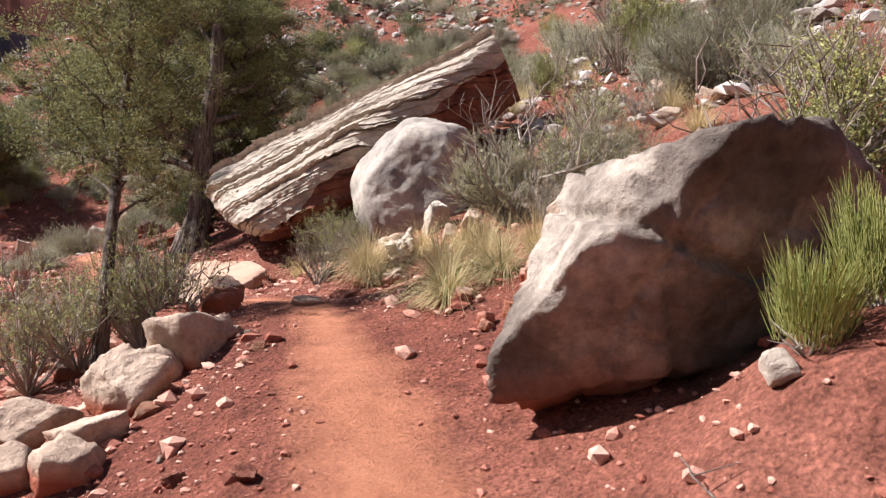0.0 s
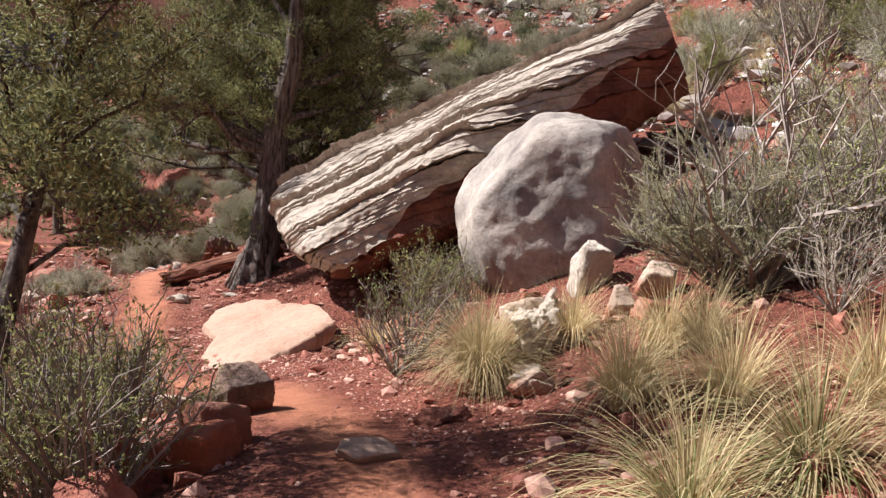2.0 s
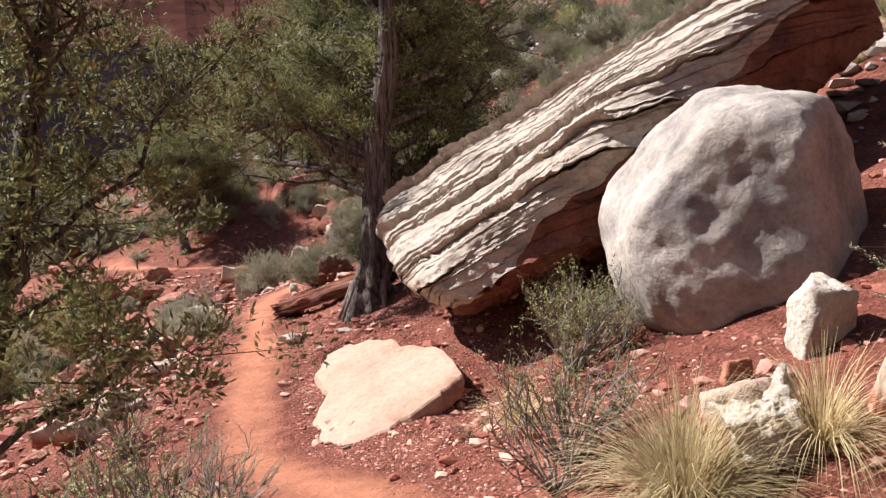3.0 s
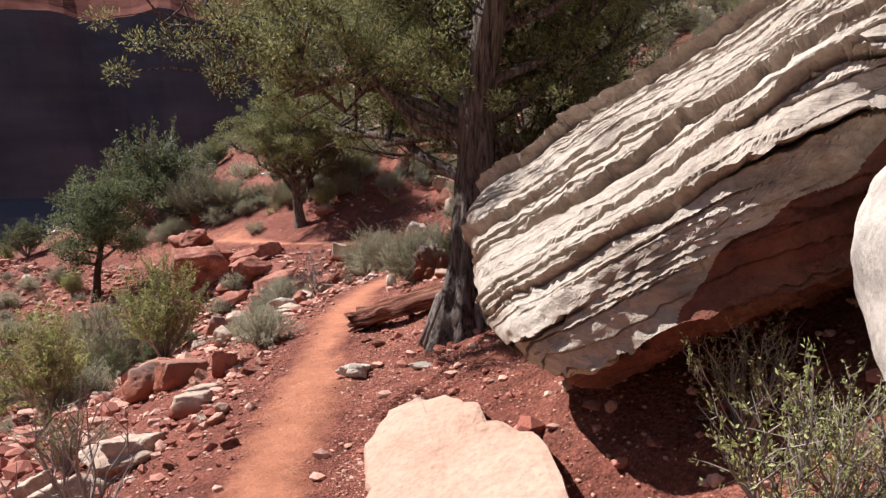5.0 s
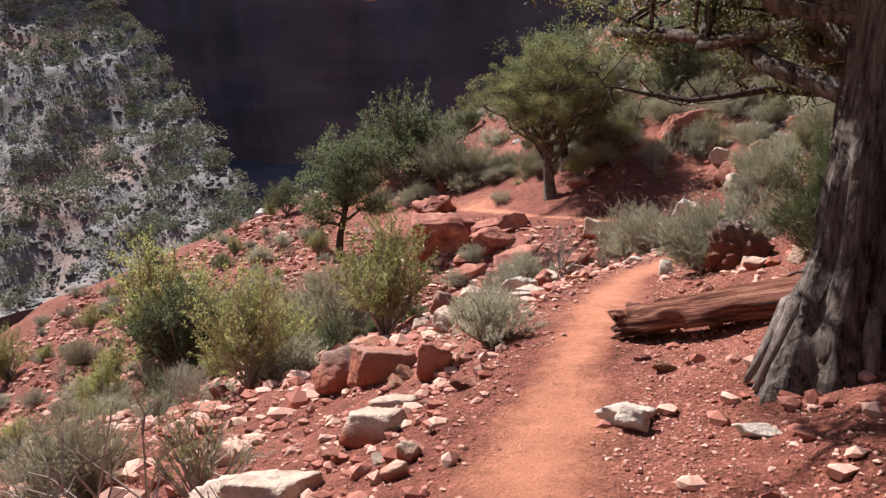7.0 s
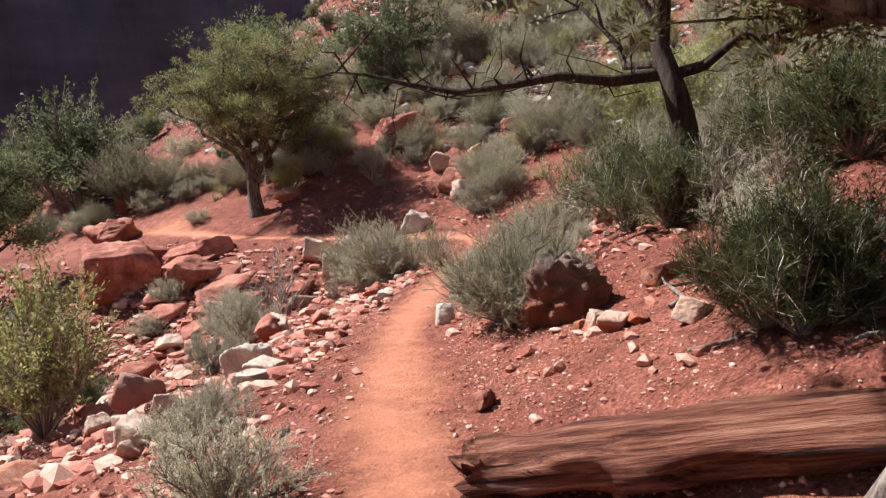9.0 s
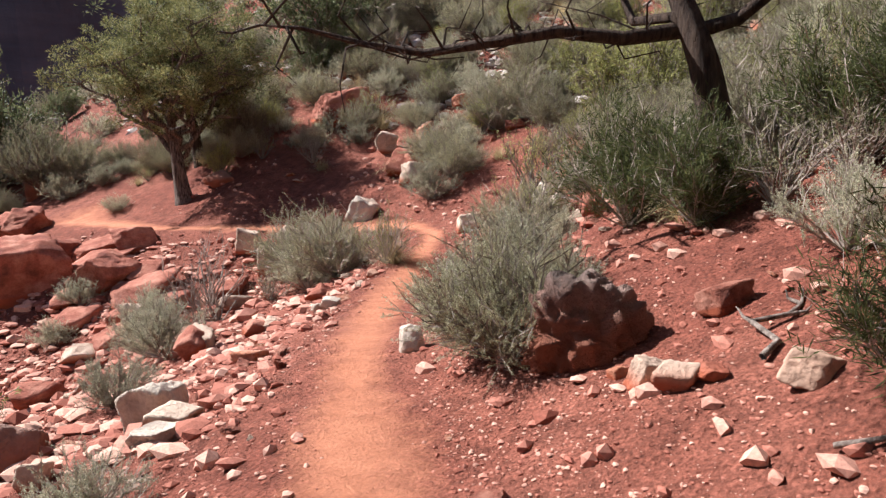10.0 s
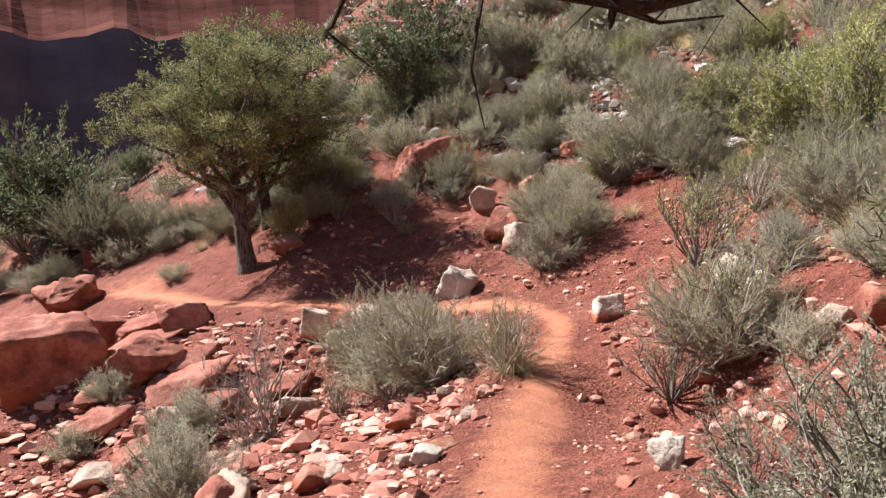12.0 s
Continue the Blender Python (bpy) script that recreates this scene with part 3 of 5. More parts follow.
    tagged(new("ground_far_talus", mesh_of("far_talus", p.reshape(-1, 3), grid_faces(n, m), TALUS)), "far steep talus slope of grey scree dotted with shrubs", "hillside", kind="structure")
    # the cliffs below its edge and its foot
    for name, rim in (("cliff_flank", p[:, 0]), ("cliff_foot", p[0])):
        rows = []
        out = rim - HUB
        for k, (drop, step) in enumerate(((0.0, 0), (2, 0.006), (6, 0.004), (9, -0.012), (16, -0.014), (30, -0.02), (60, -0.03))):
            q = rim.copy() + out * (step + (0.006 * bumps(np.arange(len(rim)), 0 * out[:, 0] + k, 5, 31))[:, None] * (k > 0))
            q[:, 2] = rim[:, 2] - drop
            rows.append(q)
        tagged(new(name, mesh_of(name, np.concatenate(rows), grid_faces(len(rim), 7), HAZED_CLIFF, False)), "shaded red cliff below the talus slope", "cliff", kind="structure")


build_talus()

# ---- great rocks along the path ----
def layered_slab():
    """A long thick plate of bedded sandstone that leans down the slope, its thin beds worn back to ragged ledges."""
    foot, along, across = Vector((-4.45, 13.85, 1.36)), Vector((4.8, -0.1, 2.77)), Vector((0.22, -0.905, -0.36))
    ln = along.length
    u_way = along.normalized()
    v_way = (across - u_way * across.dot(u_way)).normalized()
    w_way = -u_way.cross(v_way).normalized()
    # the section: a broad worn face, a rounded lower brow, an undercut side and a plain back
    section = np.array([(0.25, -0.75), (0.02, -0.4), (0.0, -0.1), (0.1, 0.0), (0.5, 0.02), (0.95, 0.02), (1.42, 0.0), (1.6, -0.07), (1.68, -0.24), (1.68, -0.6), (1.64, -1.0), (1.4, -1.3), (0.9, -1.3)])
    step = np.concatenate([[0], np.cumsum(np.linalg.norm(np.diff(section, axis=0), axis=1))])
    rows, n = 430, 300
    at = np.concatenate([np.linspace(0, step[3], 30, endpoint=False), np.linspace(step[3], step[10], 360, endpoint=False), np.linspace(step[10], step[-1], 40)])
    soft = np.ones(9) / 9
    line = [np.convolve(np.pad(np.interp(at, step, section[:, k]), 4, mode="edge"), soft, "valid") for k in (0, 1)]
    v, w = [c[:, None] * np.ones((1, n)) for c in line]
    out = np.stack([-np.gradient(line[1], at), np.gradient(line[0], at)], 1)
    out /= np.linalg.norm(out, axis=1)[:, None]
    u = np.concatenate([np.linspace(0, 0.1, 60, endpoint=False), np.linspace(0.1, 1, n - 60)])[None] * np.ones((rows, 1))
    # the nose rounds off
    full = 0.5 + 0.5 * np.sqrt(1 - (1 - np.clip(u / 0.075, 0, 1)) ** 2)
    # broad at the nose, narrowing to the upper end
    v = v * np.interp(u, (0, 0.25, 0.45, 0.75, 1), (1.68, 1.7, 1.58, 1.15, 0.6))
    v = 1.2 + (v - 1.2) * full
    w = -0.45 + (w + 0.45) * full
    # a thin red foot under the nose, a tall undercut side farther up
    under = (np.arange(rows) > np.searchsorted(at, step[8]))[:, None]
    w = np.where(under, -0.24 + (w + 0.24) * np.interp(u, (0, 0.2, 0.45, 1), (0.5, 0.5, 0.95, 0.9)), w)
    w = w + 0.32 * np.clip((u - 0.1) / 0.4, 0, 1) * np.clip(v / 2.7, 0, 1)
    depth = 0.85 * v - 0.95 * w
    x = u * ln

    def beds(size, seed, strength, gap):
        """Ledges of uneven depth: broad treads that end in a low broken edge over a thin dark joint."""
        phase = depth / size + 0.45 * bumps(x * 0.8, depth, 1.5, seed) + 0.22 * bumps(x * 1.2, depth * 2, 0.45, seed + 1) + 0.06 * bumps(x * 2, depth * 2, 0.12, seed + 4)
        k = np.floor(phase)
        f = phase - k
        amp = np.clip(0.4 + 1.5 * bumps(x * 0.55, k * 7.3, 0.8, seed + 2), 0.0, 1.6)
        joint = np.clip(1 - np.abs(f - 0.94) / 0.06, 0, 1)
        return strength * amp * (np.clip(f / 0.9, 0, 1) ** 4 * (f < 0.9) - gap * joint)

    d = beds(0.36, 50, 0.08, 2.0) + beds(0.12, 60, 0.024, 1.4) + beds(0.05, 80, 0.011, 1.2) + 0.04 * bumps(x, depth, 0.8, 70) + 0.016 * bumps(x * 1.5, depth * 1.5, 0.12, 71)
    d *= np.clip(at / step[3], 0.25, 1)[:, None]
    v, w = v + d * out[:, :1], w + d * out[:, 1:]
    lean = np.clip(v - 0.8, 0, 3) * 0.34 + np.clip(-w - 0.1, 0, 2) * 0.34
    uu = x + (lean + 0.05 * bumps(v * 2, w * 3, 0.3, 95)) * np.clip(1 - u * 1.2, 0, 1)
    q = np.array(foot) + uu[..., None] * np.array(u_way) + v[..., None] * np.array(v_way) + w[..., None] * np.array(w_way)
    faces = grid_faces(n, rows).tolist()
    faces.append([j * n for j in range(rows)][::-1])
    faces.append([j * n + n - 1 for j in range(rows)])
    faces += [[(rows - 1) * n + i, (rows - 1) * n + i + 1, i + 1, i] for i in range(n - 1)]
    me = mesh_of("layered_slab", q.reshape(-1, 3) - np.array(foot), [f[::-1] for f in faces], SLAB_ROCK, False)
    me.materials.append(SLAB_FOOT_AND_SHADE)
    # red foot only at the nose; farther up it climbs to paint the side's shade
    low, high = int(np.searchsorted(at, step[9] + 0.1)), int(np.searchsorted(at, step[8] + 0.12))
    for k, f in enumerate(me.polygons):
        j = k % (n - 1)
        if k // (n - 1) >= low + (high - low) * min(1, max(0, (j - 60) / 50)) + 5 * math.sin(j * 0.09) + 3 * math.sin(j * 0.31) and k < (rows - 1) * (n - 1):
            f.material_index = 1
    ob = tagged(new("layered_slab", me), "huge tilted cream sandstone slab with worn thin beds", "rock")
    ob.location = foot


layered_slab()
boulder("boulder", "large grey varnished boulder with a dark overhung side by the path", 1.17, 3.72, (1.85, 1.55, 1.42), 12, NEAR_ROCK, 0, 0.42, (0, -8), sub=6, cuts=3, bite=0.88, rough=0.1, fine=0.05, flat_foot=0.0,
        planes=[((0.22, -0.94, -0.26), 0.44), ((-0.12, 0.15, 1.0), 0.55), ((-0.84, -0.2, 0.5), 0.455), ((-1.0, -0.25, -0.1), 0.85), ((0.1, -0.5, -0.85), 0.6), ((-0.15, -0.95, -0.28), 0.46), ((-0.72, 0.7, 0.05), 0.35), ((-0.55, -0.7, 0.45), 0.6)],
        cracks=[((0.95, 0.2, 0.15), -0.08, 0.04, 0.07), ((0.5, 0.1, 0.85), 0.12, 0.05, 0.1), ((0.8, -0.3, -0.5), 0.1, 0.03, 0.05)])
boulder("boulder", "pale rounded grey boulder under the layered slab", -0.5, 10.78, (1.95, 1.8, 1.95), 4, ROUND_ROCK, 0, 0.5, sub=6, cuts=3, bite=0.9, rough=0.07, fine=0.02, flat_foot=0.05, soft=15,
        planes=[((-0.8, -0.25, 0.6), 0.66), ((-0.1, -1.0, 0.12), 0.74), ((0.9, -0.35, 0.25), 0.72), ((0.1, -0.3, 1.0), 0.84), ((-0.9, -0.3, -0.2), 0.82)])


def flat_rock():
    """A thin flat slab lying beside the path, its edge broken."""
    rng = np.random.RandomState(3)
    outline = [(-0.55, 0.05), (-0.95, 0.65), (-1.02, 1.12), (-0.82, 1.2), (-0.52, 1.12), (-0.2, 0.88), (0.1, 0.55), (0.52, 0.26), (0.98, -0.5), (0.85, -0.72), (0.5, -1.02), (0.1, -1.2), (-0.12, -1.1), (-0.24, -0.75), (-0.42, -0.5)]
    pts = []
    for (a, b), (c, d) in zip(outline, outline[1:] + outline[:1]):
        for t in np.linspace(0, 1, 5, endpoint=False):
            pts.append((a + (c - a) * t + 0.012 * rng.normal(), b + (d - b) * t + 0.012 * rng.normal()))
    pts = np.array(pts)
    k = len(pts)
    rings = []
    for s, z in ((1.0, -0.16), (1.02, -0.05), (1.0, 0.0), (0.985, 0.015), (0.9, 0.03), (0.7, 0.036), (0.45, 0.042), (0.2, 0.04)):
        ring = np.c_[pts * s, np.full(k, z)]
        ring[:, 2] += 0.012 * bumps(ring[:, 0] * 1.0, ring[:, 1], 0.22, 51) * (z > -0.1)
        rings.append(ring)
    verts = np.concatenate(rings + [np.array([[0, 0, 0.04]])])
    faces = [[r * k + i, r * k + (i + 1) % k, (r + 1) * k + (i + 1) % k, (r + 1) * k + i] for r in range(len(rings) - 1) for i in range(k)]
    faces += [[(len(rings) - 1) * k + i, (len(rings) - 1) * k + (i + 1) % k, len(rings) * k] for i in range(k)]
    ob = tagged(new("flat_rock", mesh_of("flat_rock", verts, faces, PINK_ROCK, False)), "flat pale pink sandstone slab lying beside the path", "rock")
    # it leans down towards the path
    lie = Matrix(((1, 0, 0, -3.5), (0, 1, 0, 11.3), (0.396, 0.256, 1, -0.215), (0, 0, 0, 1)))
    for corner in ob.data.vertices:
        corner.co = lie.to_3x3() @ corner.co
    ob.location = lie.translation


flat_rock()

# ---- trees ----
def crown_limbs(seed, count, low, high, reach, thick, tufts, lean=(0, 0), start=(0.4, 0.95), flat=1.0):
    """Limbs that spread round a trunk, the lower ones longer."""
    rng = np.random.RandomState(seed)
    out = []
    for k in range(count):
        u = (k + rng.rand()) / count
        a = k * 2.4 + rng.rand()
        z = low + (high - low) * u
        r = reach * (1.0 - 0.55 * u**2) * (0.65 + 0.45 * rng.rand())
        out.append((start[0] + (start[1] - start[0]) * u, (math.cos(a) * r + lean[0], math.sin(a) * r * flat + lean[1], z), thick * (1 - 0.4 * u), tufts))
    return out


OLD = conifer("juniper_tree", 7, [(-0.1, -0.25, -0.3), (-0.05, -0.15, 0.15), (0.02, 0.0, 0.6), (0.0, 0.1, 1.3), (-0.05, 0.2, 2.2), (0.1, 0.3, 3.2), (0.1, 0.4, 4.2)], 0.245,
              crown_limbs(3, 36, 2.6, 5.9, 2.5, 0.07, 22, (-0.8, 2.5), (0.5, 0.95), 0.85)
              + [(0.55, (1.6, 2.2, 2.2), 0.06, 20), (0.55, (0.5, 2.6, 1.9), 0.06, 22), (0.55, (-0.9, 2.8, 2.1), 0.06, 22), (0.55, (-2.0, 2.2, 2.4), 0.06, 20),
                 (0.6, (-2.9, -0.6, 3.0), 0.05, 24), (0.6, (-2.4, -1.0, 3.0), 0.05, 22), (0.62, (-3.4, -0.4, 3.2), 0.05, 22), (0.62, (-2.0, -0.3, 3.3), 0.05, 20)],
              "old juniper with fluted shaggy bark and olive foliage", BARK, JUNIPER, 0.21, 190, (0.046, 0.0135), flute=0.42)
put(OLD, -4.7, 14.35, -0.15)
ROUND = conifer("juniper_tree", 21, [(0, 0, -0.25), (-0.15, 0, 0.8), (-0.35, 0.1, 1.8), (-0.5, 0, 3.0)], 0.2,
                crown_limbs(5, 25, 2.9, 5.0, 2.5, 0.08, 15, (-0.05, 0), (0.4, 0.95)), "round-crowned juniper on the red slope above the path", BARK, JUNIPER, 0.24, 165, (0.062, 0.019))
put(ROUND, -18.6, 29.9)
BARE = conifer("bare_juniper", 33, [(0, 0, -0.3), (-0.1, -0.05, 0.5), (-0.25, -0.05, 1.1), (-0.5, 0.1, 1.7), (-0.45, 0.3, 3.6)], 0.17,
               [(0.6, (-1.6, 0.9, 2.2), 0.05, 8), (0.62, (1.3, 0.4, 2.7), 0.06, 8), (0.75, (-1.5, 0.5, 3.2), 0.05, 8), (0.9, (0.5, 0.6, 4.0), 0.05, 8)],
               "dark bare juniper with a long dead limb over the slope", DARK_BARK, JUNIPER, 0.2, 0)
put(BARE, -6.04, 19.75, 0.04)
rng = np.random.RandomState(8)
tail, tail_faces = [], []
reach = [(-0.42, 0.1, 1.42), (-0.85, -0.2, 1.34), (-1.3, -0.45, 1.38), (-1.75, -0.62, 1.3), (-2.36, -0.35, 1.24), (-2.75, -0.6, 1.3), (-3.1, -0.95, 1.4), (-3.4, -1.1, 1.42)]
tube(tail, tail_faces, reach, [0.07, 0.055, 0.048, 0.042, 0.034, 0.026, 0.016, 0.005], 7)
dead = part("dead_limb", mesh_of("dead_limb", tail, tail_faces, DARK_BARK), BARE)
for k in range(40):
    j = k % 7
    root = np.array(reach[j]) + (np.array(reach[j + 1]) - np.array(reach[j])) * rng.rand()
    end = root + rng.normal(size=3) * np.array([0.22, 0.2, 0.18]) + np.array([0, 0, 0.0 if k % 3 else 0.2])
    mid = (root + end) / 2 + rng.normal(size=3) * 0.07
    thorn, thorn_faces = [], []
    tube(thorn, thorn_faces, [root, mid, end, end + rng.normal(size=3) * 0.12], [0.012, 0.009, 0.006, 0.002], 4)
    part("twig", mesh_of("twig", thorn, thorn_faces, DARK_BARK), dead)
SLIM = conifer("slender_juniper", 41, [(0, 0, -0.4), (-0.02, 0.12, 0.4), (-0.1, 0.35, 1.0), (-0.2, 0.72, 1.7), (-0.32, 1.1, 2.6), (-0.38, 1.3, 3.5)], 0.062,
               crown_limbs(11, 24, 1.6, 4.0, 0.75, 0.016, 12, (-0.4, 0.9), (0.45, 0.95)), "slender leaning juniper at the edge of the path", BARK, JUNIPER, 0.14, 85, (0.034, 0.011))
put(SLIM, -2.68, 5.95)
SMALL = conifer("small_juniper", 51, [(0, 0, -0.15), (-0.1, 0, 0.6), (-0.3, 0, 1.3), (-0.4, 0, 2.0)], 0.09,
                crown_limbs(13, 12, 1.0, 2.7, 1.0, 0.04, 14, (-0.3, 0)), "small open juniper on the lower slope", DARK_BARK, DARK_LEAF, 0.22, 60, (0.07, 0.022))
# ---- shrubs, built once and set again ----
SAGES = [shrub("sage_shrub", 60 + k, 1.2, 0.75, 60, 10, 44, (0.018, 0.006), SAGE, upright=0.5, label="grey-green sage shrub on red soil") for k in range(3)]
BIG_SAGES = [shrub("big_sage_shrub", 160 + k, 1.7, 1.2, 90, 15, 80, (0.015, 0.005), KHAKI, upright=0.5, label="large rounded grey-green sage shrub beside the path", gnarl=0.3) for k in range(2)]
THINS = [shrub("thin_shrub", 70 + k, 1.0, 0.9, 28, 7, 9, (0.024, 0.009), OLIVE, upright=0.7, label="sparse olive shrub with grey twigs") for k in range(3)]
GREYS = [shrub("grey_shrub", 75 + k, 1.1, 0.9, 30, 8, 12, (0.018, 0.006), KHAKI, upright=0.65, label="open grey shrub with many fine twigs") for k in range(2)]
GREENS = [shrub("green_shrub", 80 + k, 1.3, 1.5, 36, 10, 26, (0.045, 0.017), YELLOW, upright=0.65, label="yellow-green leafy shrub on the slope") for k in range(2)]
OLIVES = [shrub("olive_shrub", 85 + k, 1.3, 1.2, 34, 8, 14, (0.026, 0.01), OLIVE, upright=0.65, label="olive leafy shrub beside the path") for k in range(2)]
DARKS = [shrub("dark_shrub", 90 + k, 1.3, 1.2, 36, 9, 26, (0.05, 0.018), DARK_LEAF, upright=0.6, label="dark green juniper shrub on the slope") for k in range(2)]
DEADS = [shrub("dead_shrub", 95 + k, 1.0, 0.9, 16, 7, 0, (0.02, 0.01), OLIVE, DRY_TWIG, 0.6, "leafless grey shrub with crooked twigs", gnarl=0.5) for k in range(2)]
TUFTS = [tuft("grass_tuft", 100 + k, 0.72, 1.75, "dry bunch grass with some green blades", 520, 170, 0.006) for k in range(2)]
DRY_TUFTS = [tuft("dry_grass", 110 + k, 0.55, 0.9, "tuft of dry straw-coloured grass", 420, 0, 0.0045) for k in range(2)]


def ephedra(seed, label):
    """Stiff jointed green stems that stand up from a woody root."""
    top = tagged(new("ephedra_shrub"), label, "shrub")
    verts, faces = [], []
    rng = np.random.RandomState(seed)
    for _ in range(700):
        a, lean = rng.rand() * 2 * math.pi, 0.5 * rng.rand() ** 0.8
        root = np.array([math.cos(a), math.sin(a), 0]) * 0.26 * rng.rand() ** 0.5 + np.array([0, 0, 0.05 + 0.4 * rng.rand()])
        way = np.array([math.cos(a) * lean, math.sin(a) * lean, 1.0]) + rng.normal(size=3) * 0.12
        ln = 0.22 + 0.28 * rng.rand()
        tip = root + way / np.linalg.norm(way) * ln
        tube(verts, faces, [root, (root + tip) / 2 + rng.normal(size=3) * 0.012, tip], [0.0034, 0.003, 0.0015], 3)
    part("stem_work", mesh_of("stem_work", verts, faces, EPHEDRA, False), top)
    verts, faces = [], []
    for _ in range(14):
        a = rng.rand() * 2 * math.pi
        end = np.array([math.cos(a) * 0.3, math.sin(a) * 0.3, 0.05 + 0.25 * rng.rand()])
        tube(verts, faces, [(0, 0, -0.05), end * 0.5 + rng.normal(size=3) * 0.03, end], [0.014, 0.009, 0.003], 4)
    part("root_wood", mesh_of("root_wood", verts, faces, DRY_TWIG, False), top)
    return top


EPHEDRAS = [ephedra(120, "bright green stiff-stemmed ephedra shrub"), ephedra(121, "bright green stiff-stemmed ephedra shrub")]


def yucca():
    top = tagged(new("yucca_plant"), "spiky grey-green yucca rosette with dry lower leaves", "plant")
    part("rosette", mesh_of("rosette", *blades(131, 90, 0.55, 1.35, 0.03, 0.1), BLADE, False), top)
    part("dry_skirt", mesh_of("dry_skirt", *blades(132, 90, 0.45, 1.9, 0.02, 0.3), STRAW, False), top)
    return top


YUCCA = yucca()
BROOMS = [shrub("broom_shrub", 140 + k, 1.2, 0.95, 44, 12, 26, (0.075, 0.006), BROOM, upright=0.6, label="bushy green shrub of fine feathery stems", bare=0.15) for k in range(2)]

# ---- shrubs, grasses and rocks in their places ----
put(OLIVES[0], -3.18, 5.87, None, 150, 0.80, 0.02)
put(THINS[0], -2.88, 6.07, None, 259, 1.06, 0.03)
put(OLIVES[1], -2.42, 6.16, None, 0, 0.68, 0.02)
put(THINS[1], -4.81, 7.91, None, 108, 1.27, 0.04)
again(OLIVES[0], -3.67, 7.19, 52, 0.63, 0.02)
put(THINS[2], -2.73, 7.12, None, 33, 1.02, 0.03)
again(THINS[0], -2.75, 6.73, 67, 0.87, 0.03)
again(THINS[1], -4.01, 8.51, 124, 1.12, 0.03)
put(GREYS[0], -3.27, 8.22, None, 142, 0.78, 0.02)
put(DEADS[0], -5.82, 10.68, None, 193, 1.30, 0.04)
put(DEADS[1], 3.01, 5.81, None, 150, 1.30, 0.04)
again(THINS[2], 3.38, 8.07, 246, 1.35, 0.04)
again(THINS[0], 3.65, 7.46, 73, 1.36, 0.04)
put(BIG_SAGES[0], 3.51, 11.33, None, 316, 1.13, 0.03)
put(BIG_SAGES[1], 0.55, 7.96, None, 9, 0.78, 0.02)
again(THINS[1], 1.03, 7.78, 241, 1.02, 0.03)
again(BIG_SAGES[0], 1.50, 8.44, 150, 0.81, 0.02)
again(DEADS[0], 0.68, 7.89, 201, 1.78, 0.05)
again(DEADS[1], -1.40, 8.33, 50, 0.85, 0.03)
again(THINS[0], -1.56, 10.27, 71, 0.98, 0.03)
again(THINS[1], -1.87, 11.44, 288, 0.74, 0.02)
again(THINS[2], -1.43, 10.63, 348, 0.68, 0.02)
again(THINS[0], -1.22, 10.35, 112, 0.61, 0.02)
put(TUFTS[0], 0.02, 5.63, None, 249, 0.93, 0.03)
put(TUFTS[1], 0.42, 5.83, None, 315, 0.91, 0.03)
put(DRY_TUFTS[0], -0.81, 7.83, None, 322, 1.25, 0.04)
put(DRY_TUFTS[1], -0.85, 7.98, None, 30, 1.34, 0.04)
again(DRY_TUFTS[0], -0.29, 8.11, 14, 1.01, 0.03)
again(DRY_TUFTS[1], 0.31, 7.20, 61, 0.98, 0.03)
again(TUFTS[0], 0.02, 6.97, 316, 0.63, 0.02)
again(DRY_TUFTS[0], -1.79, 9.32, 35, 0.80, 0.02)
again(THINS[1], -2.32, 7.43, 151, 0.31, 0.01)
put(DARKS[0], -12.87, 42.64, None, 344, 3.47, 0.10)
put(DARKS[1], -17.95, 37.38, None, 191, 2.89, 0.09)
put(SMALL, -24.13, 25.33, None, 249, 1.60, 0.05)
put(GREENS[0], -23.84, 19.18, None, 113, 2.51, 0.08)
put(GREENS[1], -12.31, 15.01, None, 247, 1.12, 0.03)
again(DARKS[0], -21.87, 18.75, 300, 2.19, 0.07)
again(GREENS[0], -13.05, 18.07, 6, 1.36, 0.04)
again(BIG_SAGES[1], -17.85, 20.49, 270, 1.73, 0.05)
put(SAGES[0], -7.86, 14.91, None, 355, 0.76, 0.02)
put(SAGES[1], -7.3, 18.6, None, 269, 0.8, 0.03)
again(BIG_SAGES[0], -7.32, 17.95, 269, 0.72, 0.03)
put(SAGES[2], -12.97, 26.22, None, 100, 1.11, 0.03)
again(SAGES[0], -15.10, 24.12, 284, 0.94, 0.03)
again(OLIVES[1], -7.73, 11.95, 37, 0.63, 0.02)
again(BIG_SAGES[0], -10.62, 12.08, 161, 0.79, 0.02)
again(GREENS[1], -34.85, 17.73, 327, 1.37, 0.04)
again(BIG_SAGES[1], -30.34, 19.02, 105, 0.90, 0.03)
again(DEADS[1], -12.52, 11.37, 103, 0.99, 0.03)
again(DARKS[1], -28.95, 33.04, 46, 3.60, 0.11)
again(BIG_SAGES[0], -25.69, 32.32, 6, 1.85, 0.06)
again(BIG_SAGES[1], -24.39, 32.64, 244, 1.20, 0.04)
again(DARKS[0], -37.17, 31.98, 76, 1.57, 0.05)
again(BIG_SAGES[0], -28.02, 30.57, 95, 0.84, 0.03)
again(BIG_SAGES[1], -25.82, 30.83, 176, 0.80, 0.02)
again(BIG_SAGES[0], -33.15, 33.41, 19, 1.48, 0.04)
again(BIG_SAGES[1], -19.44, 33.24, 206, 1.07, 0.03)
again(SAGES[1], -7.51, 18.20, 52, 0.96, 0.03)
again(SAGES[2], -7.51, 19.04, 212, 1.05, 0.03)
